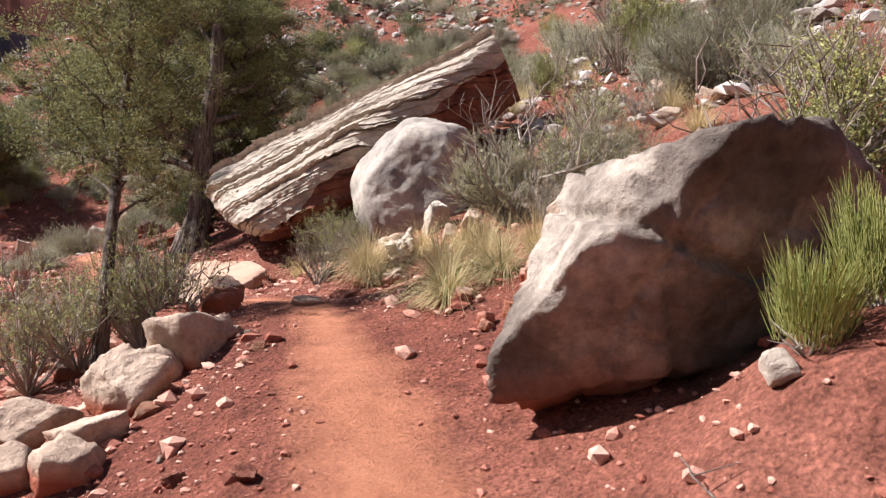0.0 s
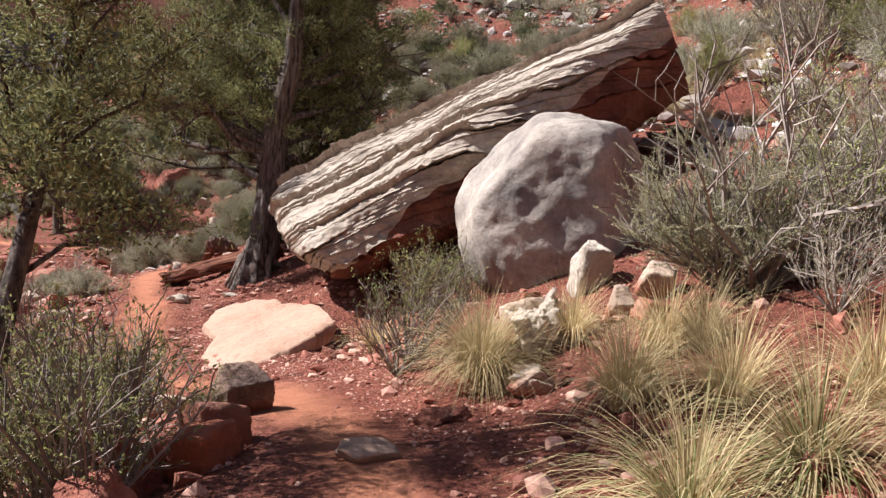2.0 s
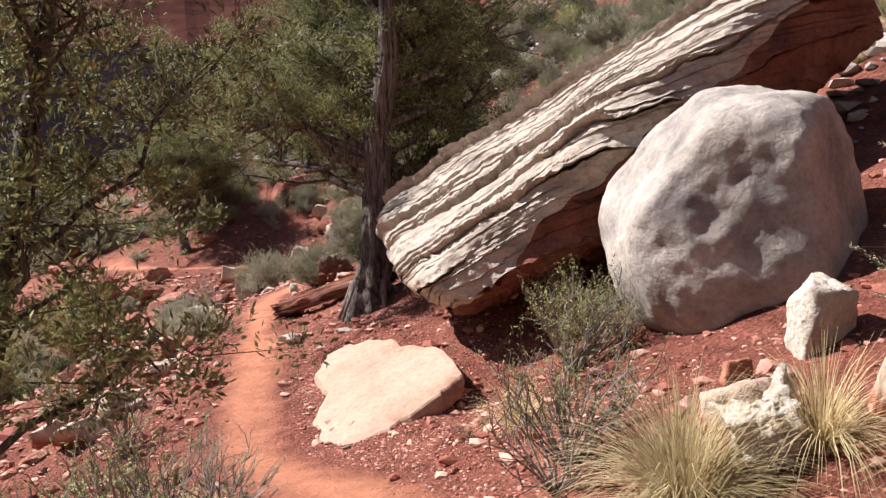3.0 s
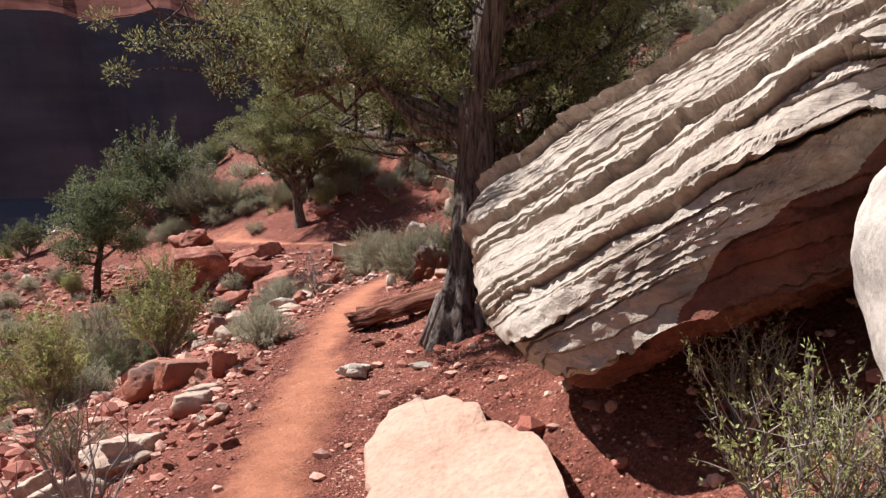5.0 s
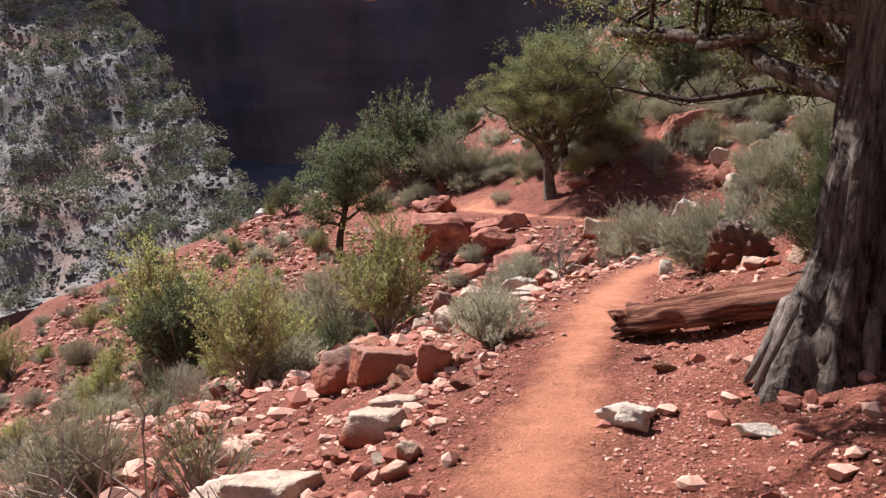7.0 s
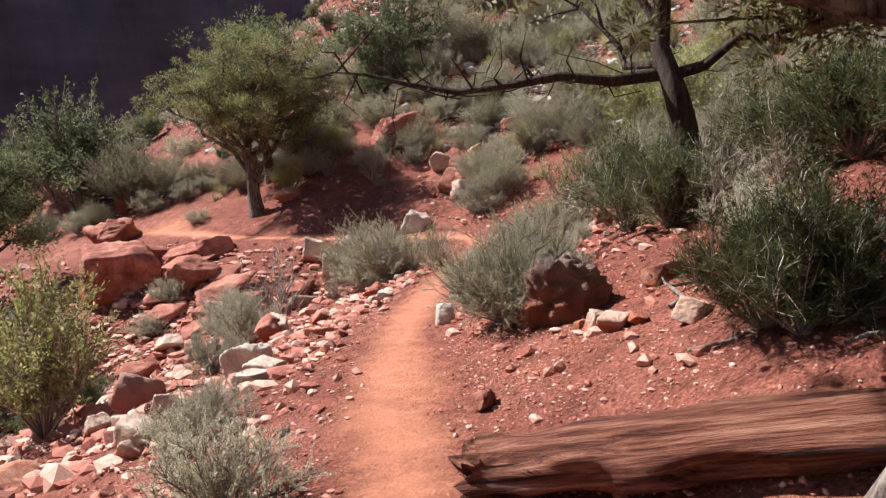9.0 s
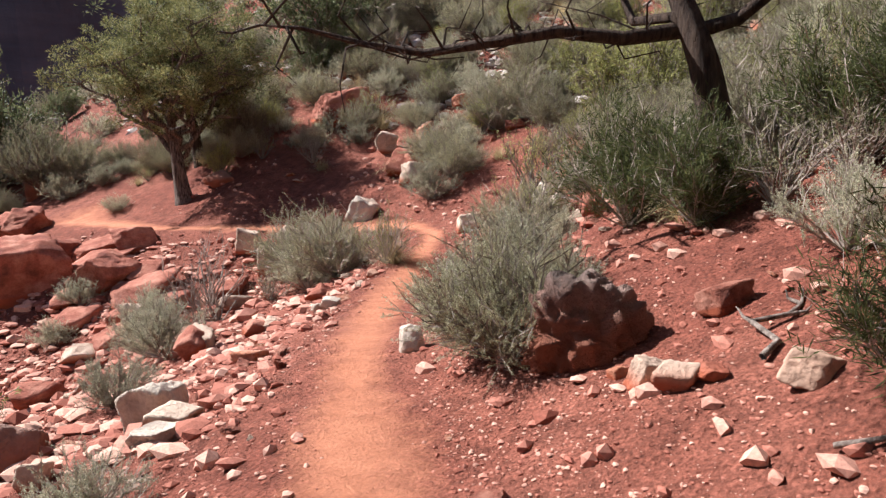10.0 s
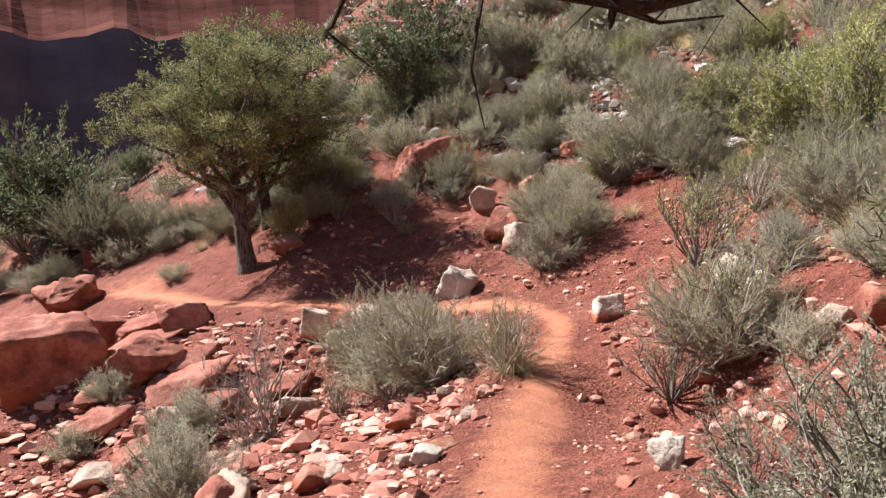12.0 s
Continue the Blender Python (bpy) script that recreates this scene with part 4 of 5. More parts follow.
again(BIG_SAGES[0], -12.43, 24.79, 251, 1.06, 0.03)
again(BIG_SAGES[1], -11.42, 23.91, 36, 0.89, 0.03)
again(THINS[2], -10.36, 23.33, 149, 0.95, 0.03)
put(BROOMS[0], -6.85, 20.51, None, 249, 1.19, 0.04)
put(BROOMS[1], -6.27, 19.18, None, 149, 0.87, 0.03)
put(GREYS[1], -5.80, 18.93, None, 17, 0.81, 0.02)
again(GREYS[0], -5.37, 18.93, 192, 0.70, 0.02)
again(SAGES[0], -5.55, 17.80, 238, 0.65, 0.02)
again(BROOMS[0], -5.44, 16.20, 185, 0.76, 0.02)
again(BROOMS[1], -5.27, 15.93, 340, 0.78, 0.02)
again(BROOMS[0], -5.12, 16.19, 211, 0.73, 0.02)
again(SAGES[1], -9.12, 16.02, 325, 0.58, 0.02)
again(SAGES[2], -9.13, 16.34, 49, 0.62, 0.02)
again(SAGES[0], -12.71, 21.43, 50, 1.07, 0.03)
again(SAGES[1], -11.27, 18.94, 290, 0.71, 0.02)
again(DEADS[0], -14.35, 24.74, 143, 1.54, 0.05)
again(THINS[0], -8.88, 25.96, 59, 1.43, 0.04)
put(YUCCA, -4.70, 21.97, None, 333, 1.07, 0.03)
again(BIG_SAGES[0], -5.16, 27.62, 125, 0.94, 0.03)
again(GREENS[0], -8.44, 34.39, 270, 0.90, 0.03)
again(THINS[1], -8.33, 23.37, 261, 1.08, 0.03)
again(GREYS[1], -8.74, 22.99, 317, 0.90, 0.03)
again(BIG_SAGES[1], -8.40, 23.22, 224, 0.83, 0.03)
again(GREYS[0], -7.99, 20.05, 270, 0.48, 0.01)
again(GREYS[1], -7.69, 19.75, 125, 0.40, 0.01)
again(BIG_SAGES[0], -11.16, 28.76, 97, 0.80, 0.02)
again(SAGES[2], -11.45, 28.15, 322, 1.08, 0.03)
again(THINS[2], -10.52, 23.55, 154, 0.69, 0.02)
again(DRY_TUFTS[1], -10.26, 23.33, 347, 0.97, 0.03)
again(SAGES[0], -12.75, 26.29, 238, 0.98, 0.03)
again(SAGES[1], -11.96, 23.94, 223, 1.03, 0.03)
again(GREYS[0], -12.68, 24.00, 41, 0.75, 0.02)
again(DEADS[1], -14.04, 23.99, 341, 1.51, 0.05)
again(DEADS[0], -13.86, 24.23, 161, 1.21, 0.04)
again(SAGES[2], -13.17, 21.81, 208, 0.65, 0.02)
again(SAGES[0], -18.17, 32.04, 146, 0.99, 0.03)
again(SAGES[1], -20.80, 29.96, 85, 0.70, 0.02)
again(SAGES[2], -24.03, 31.43, 325, 1.10, 0.03)
again(SAGES[0], -23.03, 31.95, 206, 0.90, 0.03)
again(SAGES[1], -16.05, 31.91, 1, 1.02, 0.03)
again(SAGES[2], -12.28, 33.84, 222, 1.02, 0.03)
again(SAGES[0], -13.52, 35.34, 117, 0.94, 0.03)
again(SAGES[1], -12.12, 31.85, 189, 0.77, 0.02)
again(GREENS[1], -7.92, 28.88, 318, 1.21, 0.04)
again(GREENS[0], -7.12, 27.81, 128, 1.17, 0.04)
again(GREENS[1], -9.22, 31.98, 327, 0.92, 0.03)
again(BIG_SAGES[1], -10.34, 31.28, 224, 1.10, 0.03)
again(BIG_SAGES[0], -7.43, 25.94, 5, 0.81, 0.02)
again(SAGES[2], -7.74, 22.25, 334, 0.52, 0.02)
again(SAGES[0], -7.97, 24.60, 248, 0.88, 0.03)
again(BIG_SAGES[1], -17.21, 40.13, 359, 1.58, 0.05)
again(BIG_SAGES[0], -19.99, 38.00, 62, 0.92, 0.03)
again(DARKS[1], -18.34, 36.35, 49, 1.27, 0.04)
again(DARKS[0], -17.31, 36.46, 335, 1.11, 0.03)
again(BIG_SAGES[1], -14.76, 35.06, 250, 0.74, 0.02)
again(SAGES[1], -13.64, 33.92, 23, 0.88, 0.03)
again(DARKS[1], -29.30, 33.96, 271, 2.69, 0.08)
again(DARKS[0], -31.02, 33.84, 271, 2.76, 0.08)
again(DARKS[1], -27.83, 33.80, 332, 1.84, 0.06)
again(SAGES[2], -26.07, 30.35, 256, 1.00, 0.03)
again(SAGES[0], -26.45, 31.37, 44, 1.05, 0.03)
again(BIG_SAGES[0], -32.82, 40.01, 7, 1.20, 0.04)
again(BIG_SAGES[1], -19.21, 34.65, 9, 0.80, 0.02)
again(SMALL, -19.59, 32.04, 10, 1.77, 0.05)
again(DRY_TUFTS[0], 0.68, 6.12, 88, 0.97, 0.03)
again(DRY_TUFTS[1], -0.07, 6.88, 309, 1.15, 0.03)
again(DRY_TUFTS[0], 0.31, 6.52, 193, 1.10, 0.03)
again(DRY_TUFTS[1], 0.16, 7.36, 199, 1.02, 0.03)
again(DRY_TUFTS[0], 0.71, 5.68, 303, 0.85, 0.03)
again(THINS[0], -1.38, 8.56, 44, 0.88, 0.03)
again(DRY_TUFTS[1], -0.81, 7.93, 100, 1.15, 0.03)
again(TUFTS[1], -0.73, 7.83, 210, 0.61, 0.02)
again(GREYS[1], 0.81, 6.94, 349, 0.59, 0.02)
again(THINS[1], 0.72, 7.81, 201, 0.74, 0.02)
again(THINS[2], 0.54, 8.47, 6, 0.77, 0.02)
again(THINS[0], 1.72, 10.92, 288, 1.49, 0.04)
again(BIG_SAGES[0], 3.60, 13.04, 83, 1.06, 0.03)
again(BIG_SAGES[1], 4.26, 11.87, 290, 1.01, 0.03)
again(DEADS[1], 2.93, 11.91, 139, 1.22, 0.04)
again(SAGES[1], -7.24, 23.14, 310, 0.69, 0.02)
again(GREENS[0], -7.33, 29.43, 268, 1.12, 0.03)
boulder("rock", "pale sandstone rock beside the path", -1.85, 4.53, (0.54, 0.54, 0.50), 201, PALE_ROCK, 23, sub=5, cuts=16, bite=0.44)
boulder("rock", "pale sandstone rock beside the path", -1.72, 5.11, (0.51, 0.51, 0.50), 202, PALE_ROCK, 9, sub=4, cuts=17, bite=0.44)
boulder("rock", "red siltstone rock on the slope", -2.23, 6.31, (0.50, 0.44, 0.46), 203, RED_ROCK, 8, sub=5, cuts=18, bite=0.44)
boulder("rock", "pale sandstone rock beside the path", -1.66, 5.63, (0.38, 0.26, 0.22), 204, PALE_ROCK, 7, sub=4, cuts=13, bite=0.44)
boulder("rock", "pale sandstone rock beside the path", -2.28, 4.28, (0.52, 0.41, 0.38), 205, PALE_ROCK, 17, sub=5, cuts=14, bite=0.44)
boulder("rock", "pale sandstone rock beside the path", -1.88, 4.07, (0.45, 0.33, 0.31), 206, PALE_ROCK, 15, sub=5, cuts=15, bite=0.44)
boulder("rock", "pale sandstone rock beside the path", -2.14, 3.83, (0.35, 0.32, 0.28), 207, PALE_ROCK, 22, sub=4, cuts=16, bite=0.44)
boulder("rock", "pale sandstone rock beside the path", -1.81, 3.74, (0.38, 0.30, 0.28), 208, PALE_ROCK, 30, sub=4, cuts=17, bite=0.44)
boulder("rock", "pale sandstone rock beside the path", -1.89, 4.88, (0.48, 0.39, 0.36), 209, PALE_ROCK, 22, sub=4, cuts=18, bite=0.44)
boulder("rock", "grey varnished rock on the slope", -1.98, 6.80, (0.40, 0.30, 0.31), 210, GREY_ROCK, 4, sub=4, cuts=13, bite=0.44)
boulder("rock", "pale broken stone beside the boulder", 1.17, 2.63, (0.15, 0.14, 0.14), 211, WHITE_ROCK, -34, sub=4, cuts=14, bite=0.44)
boulder("rock", "pale sandstone rock beside the path", 0.13, 5.43, (0.16, 0.12, 0.12), 212, PALE_ROCK, 9, sub=4, cuts=15, bite=0.44)
boulder("rock", "pale sandstone rock beside the path", -0.50, 7.58, (0.28, 0.20, 0.21), 213, PALE_ROCK, 5, sub=4, cuts=16, bite=0.44)
boulder("rock", "red siltstone rock on the slope", 0.27, 4.85, (0.12, 0.12, 0.13), 214, RED_ROCK, -10, sub=4, cuts=17, bite=0.44)
boulder("rock", "white pitted limestone rock full of holes", -0.53, 8.16, (0.42, 0.42, 0.49), 215, WHITE_ROCK, -9, sub=5, cuts=18, bite=0.44, rough=0.34, fine=0.2)
boulder("rock", "pale sandstone rock beside the path", -0.17, 8.95, (0.33, 0.33, 0.46), 216, WHITE_ROCK, -1, sub=5, cuts=13, bite=0.44)
boulder("rock", "pale sandstone rock beside the path", -0.01, 8.20, (0.21, 0.21, 0.28), 217, PALE_ROCK, -17, sub=4, cuts=14, bite=0.44)
boulder("rock", "pale sandstone rock beside the path", 0.21, 8.41, (0.26, 0.26, 0.29), 218, PALE_ROCK, -10, sub=4, cuts=15, bite=0.44)
boulder("rock", "pale sandstone rock beside the path", -0.52, 7.67, (0.24, 0.18, 0.19), 219, WHITE_ROCK, 7, sub=5, cuts=16, bite=0.44)
boulder("rock", "reddish loose stone on the soil", 0.14, 7.96, (0.23, 0.16, 0.16), 220, STONE_MIX, -4, sub=4, cuts=17, bite=0.44)
boulder("rock", "reddish loose stone on the soil", -0.86, 7.73, (0.16, 0.13, 0.13), 221, STONE_MIX, -4, sub=4, cuts=18, bite=0.44)
boulder("rock", "reddish loose stone on the soil", -0.58, 8.69, (0.16, 0.16, 0.20), 222, STONE_MIX, -2, sub=4, cuts=13, bite=0.44)
boulder("rock", "pale sandstone rock beside the path", 0.51, 8.89, (0.25, 0.25, 0.31), 223, PALE_ROCK, -12, sub=4, cuts=14, bite=0.44)
boulder("rock", "pale sandstone rock beside the path", -0.60, 8.30, (0.34, 0.34, 0.37), 224, PALE_ROCK, 11, sub=4, cuts=15, bite=0.44)
boulder("rock", "pale sandstone rock beside the path", -0.48, 7.56, (0.22, 0.16, 0.14), 225, PALE_ROCK, -5, sub=4, cuts=16, bite=0.44)
boulder("rock", "pale sandstone rock beside the path", 0.67, 5.31, (0.20, 0.16, 0.17), 226, PALE_ROCK, -29, sub=5, cuts=17, bite=0.44)
boulder("rock", "pale sandstone rock beside the path", 0.58, 5.36, (0.16, 0.12, 0.13), 227, PALE_ROCK, -25, sub=4, cuts=18, bite=0.44)
boulder("rock", "grey varnished rock on the slope", 0.98, 6.38, (0.32, 0.32, 0.36), 228, GREY_ROCK, -17, sub=5, cuts=13, bite=0.44)
boulder("rock", "dark brown blocky rock on the lower slope", -2.20, 7.62, (0.39, 0.37, 0.38), 229, DARK_ROCK, 24, sub=5, cuts=14, bite=0.44)
boulder("rock", "pale sandstone rock beside the path", -2.79, 7.90, (0.28, 0.20, 0.20), 230, PALE_ROCK, 29, sub=4, cuts=15, bite=0.44)
boulder("rock", "dark brown blocky rock on the lower slope", -2.30, 8.21, (0.16, 0.12, 0.12), 231, DARK_ROCK, 15, sub=4, cuts=16, bite=0.44)
boulder("rock", "pale sandstone rock beside the path", -5.5, 13.4, (0.36, 0.24, 0.12), 232, WHITE_ROCK, 44, sub=4, cuts=17, bite=0.44)
boulder("rock", "grey varnished rock on the slope", -9.41, 14.38, (0.59, 0.53, 0.55), 233, GREY_ROCK, 50, sub=4, cuts=18, bite=0.44)
boulder("rock", "pale sandstone rock beside the path", -9.65, 17.71, (0.43, 0.30, 0.24), 234, PALE_ROCK, 35, sub=4, cuts=13, bite=0.44)
boulder("rock", "pale sandstone rock beside the path", -7.03, 12.87, (0.50, 0.35, 0.24), 235, PALE_ROCK, 46, sub=4, cuts=14, bite=0.44)
boulder("rock", "pale sandstone rock beside the path", -6.80, 11.95, (0.59, 0.41, 0.28), 236, PALE_ROCK, 54, sub=5, cuts=15, bite=0.44)
boulder("rock", "pale sandstone rock beside the path", -6.88, 11.34, (0.73, 0.51, 0.34), 237, PALE_ROCK, 57, sub=5, cuts=16, bite=0.44)
boulder("rock", "pale sandstone rock beside the path", -6.22, 12.32, (0.18, 0.13, 0.14), 238, PALE_ROCK, 37, sub=4, cuts=17, bite=0.44)
boulder("rock", "pale sandstone rock beside the path", -8.77, 14.38, (0.7, 0.5, 0.42), 239, GREY_ROCK, 39, sub=5, cuts=18, bite=0.44)
boulder("rock", "pale sandstone rock beside the path", -7.29, 13.24, (0.36, 0.25, 0.17), 240, PALE_ROCK, 45, sub=4, cuts=13, bite=0.44)
boulder("rock", "pale sandstone rock beside the path", -6.33, 12.52, (0.15, 0.14, 0.15), 241, PALE_ROCK, 50, sub=4, cuts=14, bite=0.44)
boulder("rock", "pale sandstone rock beside the path", -6.84, 11.80, (0.68, 0.47, 0.27), 242, PALE_ROCK, 51, sub=5, cuts=15, bite=0.44)
boulder("rock", "pale sandstone rock beside the path", -7.45, 11.45, (0.38, 0.27, 0.29), 243, PALE_ROCK, 71, sub=5, cuts=16, bite=0.44)
boulder("rock", "pale sandstone rock beside the path", -9.92, 16.40, (0.37, 0.36, 0.37), 244, PALE_ROCK, 34, sub=4, cuts=17, bite=0.44)
boulder("rock", "red siltstone rock on the slope", -7.97, 14.31, (0.32, 0.32, 0.40), 245, RED_ROCK, 40, sub=4, cuts=18, bite=0.44)
boulder("rock", "pale sandstone rock beside the path", -5.43, 13.34, (0.19, 0.17, 0.18), 246, WHITE_ROCK, 40, sub=4, cuts=13, bite=0.44)
boulder("rock", "pale sandstone rock beside the path", -4.76, 13.38, (0.26, 0.12, 0.08), 247, WHITE_ROCK, 19, sub=4, cuts=14, bite=0.44)
boulder("rock", "red siltstone rock on the slope", -23.28, 29.03, (1.45, 1.01, 0.90), 248, RED_ROCK, 49, sub=4, cuts=15, bite=0.44)
boulder("rock", "dark brown blocky rock on the lower slope", -19.20, 25.38, (1.86, 1.45, 1.51), 249, RED_ROCK, 52, sub=5, cuts=16, bite=0.44)
boulder("rock", "red siltstone rock on the slope", -17.17, 25.34, (1.40, 0.98, 0.98), 250, RED_ROCK, 56, sub=5, cuts=17, bite=0.44)
boulder("rock", "red siltstone rock on the slope", -22.84, 29.00, (1.29, 0.90, 0.88), 251, RED_ROCK, 44, sub=5, cuts=18, bite=0.44)
boulder("rock", "red siltstone rock on the slope", -17.73, 26.95, (1.10, 0.77, 0.62), 252, RED_ROCK, 32, sub=5, cuts=13, bite=0.44)
boulder("rock", "red siltstone rock on the slope", -19.62, 27.01, (1.06, 0.74, 0.66), 253, RED_ROCK, 53, sub=5, cuts=14, bite=0.44)
boulder("rock", "pale sandstone rock beside the path", -13.87, 26.22, (0.75, 0.70, 0.73), 254, PALE_ROCK, 38, sub=4, cuts=15, bite=0.44)
boulder("rock", "pale sandstone rock beside the path", -14.75, 26.65, (0.54, 0.54, 0.67), 255, PALE_ROCK, 43, sub=4, cuts=16, bite=0.44)
boulder("rock", "pale sandstone rock beside the path", -13.92, 26.84, (0.53, 0.53, 0.55), 256, PALE_ROCK, 40, sub=4, cuts=17, bite=0.44)
boulder("rock", "red overhanging rock above the shaded slope", -15.87, 33.33, (1.86, 1.30, 1.24), 257, RED_ROCK, 13, sub=5, cuts=18, bite=0.44)
boulder("rock", "grey varnished rock on the slope", -20.40, 36.28, (1.65, 1.15, 1.13), 258, GREY_ROCK, 25, sub=5, cuts=13, bite=0.44)
boulder("rock", "grey varnished rock on the slope", -19.83, 34.47, (1.37, 1.28, 1.33), 259, GREY_ROCK, 36, sub=4, cuts=14, bite=0.44)
boulder("rock", "grey varnished rock on the slope", -25.80, 32.08, (0.71, 0.71, 1.78), 260, GREY_ROCK, 59, sub=4, cuts=15, bite=0.44)
boulder("rock", "pale sandstone rock beside the path", -28.37, 33.06, (0.60, 0.60, 1.29), 261, PALE_ROCK, 61, sub=4, cuts=16, bite=0.44)
boulder("rock", "pale sandstone rock beside the path", -9.80, 25.35, (0.39, 0.39, 0.41), 262, PALE_ROCK, 13, sub=4, cuts=17, bite=0.44)
boulder("rock", "pale sandstone rock beside the path", -8.46, 20.72, (0.22, 0.22, 0.23), 263, WHITE_ROCK, 17, sub=4, cuts=18, bite=0.44)
boulder("rock", "red siltstone rock on the slope", -11.04, 22.56, (0.41, 0.29, 0.26), 264, RED_ROCK, 30, sub=4, cuts=13, bite=0.44)
boulder("rock", "reddish loose stone on the soil", -10.30, 22.67, (0.18, 0.12, 0.13), 265, STONE_MIX, 18, sub=4, cuts=14, bite=0.44)
boulder("rock", "pale sandstone rock beside the path", -10.15, 21.13, (0.24, 0.17, 0.15), 266, WHITE_ROCK, 25, sub=4, cuts=15, bite=0.44)
boulder("rock", "white limestone block among the shrubs", -7.06, 27.71, (0.85, 0.60, 0.53), 267, WHITE_ROCK, -1, sub=5, cuts=16, bite=0.44)
boulder("rock", "pale sandstone rock beside the path", -15.59, 36.84, (0.69, 0.69, 0.77), 268, PALE_ROCK, 21, sub=4, cuts=17, bite=0.44)
boulder("rock", "pale sandstone rock beside the path", -16.88, 35.53, (0.30, 0.30, 0.66), 269, PALE_ROCK, 35, sub=4, cuts=18, bite=0.44)
boulder("rock", "grey varnished rock on the slope", -19.47, 43.06, (1.82, 1.46, 1.52), 270, GREY_ROCK, 33, sub=4, cuts=13, bite=0.44)
boulder("rock", "grey varnished rock on the slope", -16.31, 38.76, (1.00, 1.00, 1.05), 271, GREY_ROCK, 18, sub=4, cuts=14, bite=0.44)
boulder("rock", "pale sandstone rock beside the path", -12.23, 33.18, (0.61, 0.43, 0.38), 272, PALE_ROCK, 25, sub=4, cuts=15, bite=0.44)
boulder("rock", "pale sandstone rock beside the path", -8.10, 24.10, (0.31, 0.25, 0.26), 273, WHITE_ROCK, -6, sub=4, cuts=16, bite=0.44)
boulder("rock", "pale sandstone rock beside the path", -7.56, 22.47, (0.28, 0.24, 0.25), 274, PALE_ROCK, -11, sub=4, cuts=17, bite=0.44)
boulder("rock", "pale sandstone rock beside the path", -8.48, 23.12, (0.24, 0.17, 0.18), 275, PALE_ROCK, -3, sub=4, cuts=18, bite=0.44)
boulder("rock", "red siltstone rock on the slope", -12.75, 29.88, (0.72, 0.72, 0.77), 276, RED_ROCK, 20, sub=4, cuts=13, bite=0.44)
boulder("rock", "pale sandstone rock beside the path", -12.77, 28.03, (0.55, 0.44, 0.46), 277, PALE_ROCK, 11, sub=4, cuts=14, bite=0.44)
boulder("rock", "red siltstone rock on the slope", -12.27, 29.75, (0.60, 0.60, 0.63), 278, RED_ROCK, 29, sub=4, cuts=15, bite=0.44)
boulder("rock", "pale sandstone rock beside the path", -15.79, 23.14, (0.64, 0.45, 0.35), 279, PALE_ROCK, 57, sub=4, cuts=16, bite=0.44)
boulder("rock", "pale sandstone rock beside the path", -15.63, 24.39, (0.62, 0.44, 0.39), 280, PALE_ROCK, 32, sub=4, cuts=17, bite=0.44)
boulder("rock", "pale sandstone rock beside the path", -14.00, 24.92, (0.69, 0.48, 0.33), 281, PALE_ROCK, 28, sub=4, cuts=18, bite=0.44)
boulder("rock", "red siltstone rock on the slope", -11.35, 21.52, (0.41, 0.29, 0.23), 282, RED_ROCK, 30, sub=4, cuts=13, bite=0.44)
boulder("rock", "pale sandstone rock beside the path", -10.35, 21.22, (0.20, 0.15, 0.15), 283, WHITE_ROCK, 18, sub=4, cuts=14, bite=0.44)
boulder("rock", "rough pitted dark conglomerate rock with a red foot", -6.82, 17.61, (0.75, 0.60, 0.63), 284, KNOB_ROCK, 10, sub=5, cuts=4, bite=0.75, rough=0.34, fine=0.2)
boulder("rock", "pale sandstone rock beside the path", -8.26, 18.76, (0.22, 0.22, 0.28), 285, WHITE_ROCK, 18, sub=4, cuts=16, bite=0.44)
boulder("rock", "flat pinkish sandstone rock", -5.80, 16.67, (0.29, 0.20, 0.16), 286, PINK_ROCK, 10, sub=5, cuts=17, bite=0.44)
boulder("rock", "pale sandstone rock beside the path", -6.31, 16.88, (0.23, 0.16, 0.15), 287, PALE_ROCK, 8, sub=4, cuts=18, bite=0.44)
boulder("rock", "smooth white cap rock beside the path", -10.06, 18.03, (0.56, 0.49, 0.51), 288, WHITE_ROCK, 47, sub=5, cuts=13, bite=0.44)
boulder("rock", "pale sandstone rock beside the path", -9.53, 17.42, (0.43, 0.30, 0.19), 289, WHITE_ROCK, 46, sub=5, cuts=14, bite=0.44)
boulder("rock", "pale sandstone rock beside the path", -12.32, 21.70, (0.40, 0.29, 0.30), 290, PALE_ROCK, 45, sub=4, cuts=15, bite=0.44)
boulder("rock", "grey varnished rock on the slope", -11.22, 17.74, (0.55, 0.54, 0.56), 291, GREY_ROCK, 46, sub=5, cuts=16, bite=0.44)
boulder("rock", "pale sandstone rock beside the path", -10.17, 16.99, (0.25, 0.25, 0.26), 292, PALE_ROCK, 46, sub=4, cuts=17, bite=0.44)
boulder("rock", "pale sandstone rock beside the path", -11.69, 17.61, (0.31, 0.25, 0.26), 293, PALE_ROCK, 57, sub=4, cuts=18, bite=0.44)
boulder("rock", "pale sandstone rock beside the path", -10.86, 17.21, (0.28, 0.19, 0.17), 294, PALE_ROCK, 43, sub=4, cuts=13, bite=0.44)
boulder("rock", "red siltstone rock on the slope", -14.97, 21.53, (0.78, 0.54, 0.49), 295, RED_ROCK, 45, sub=4, cuts=14, bite=0.44)
boulder("rock", "red siltstone rock on the slope", -15.72, 24.15, (0.63, 0.44, 0.40), 296, RED_ROCK, 43, sub=4, cuts=15, bite=0.44)
boulder("rock", "reddish loose stone on the soil", -10.05, 19.31, (0.35, 0.24, 0.18), 297, STONE_MIX, 21, sub=4, cuts=16, bite=0.44)
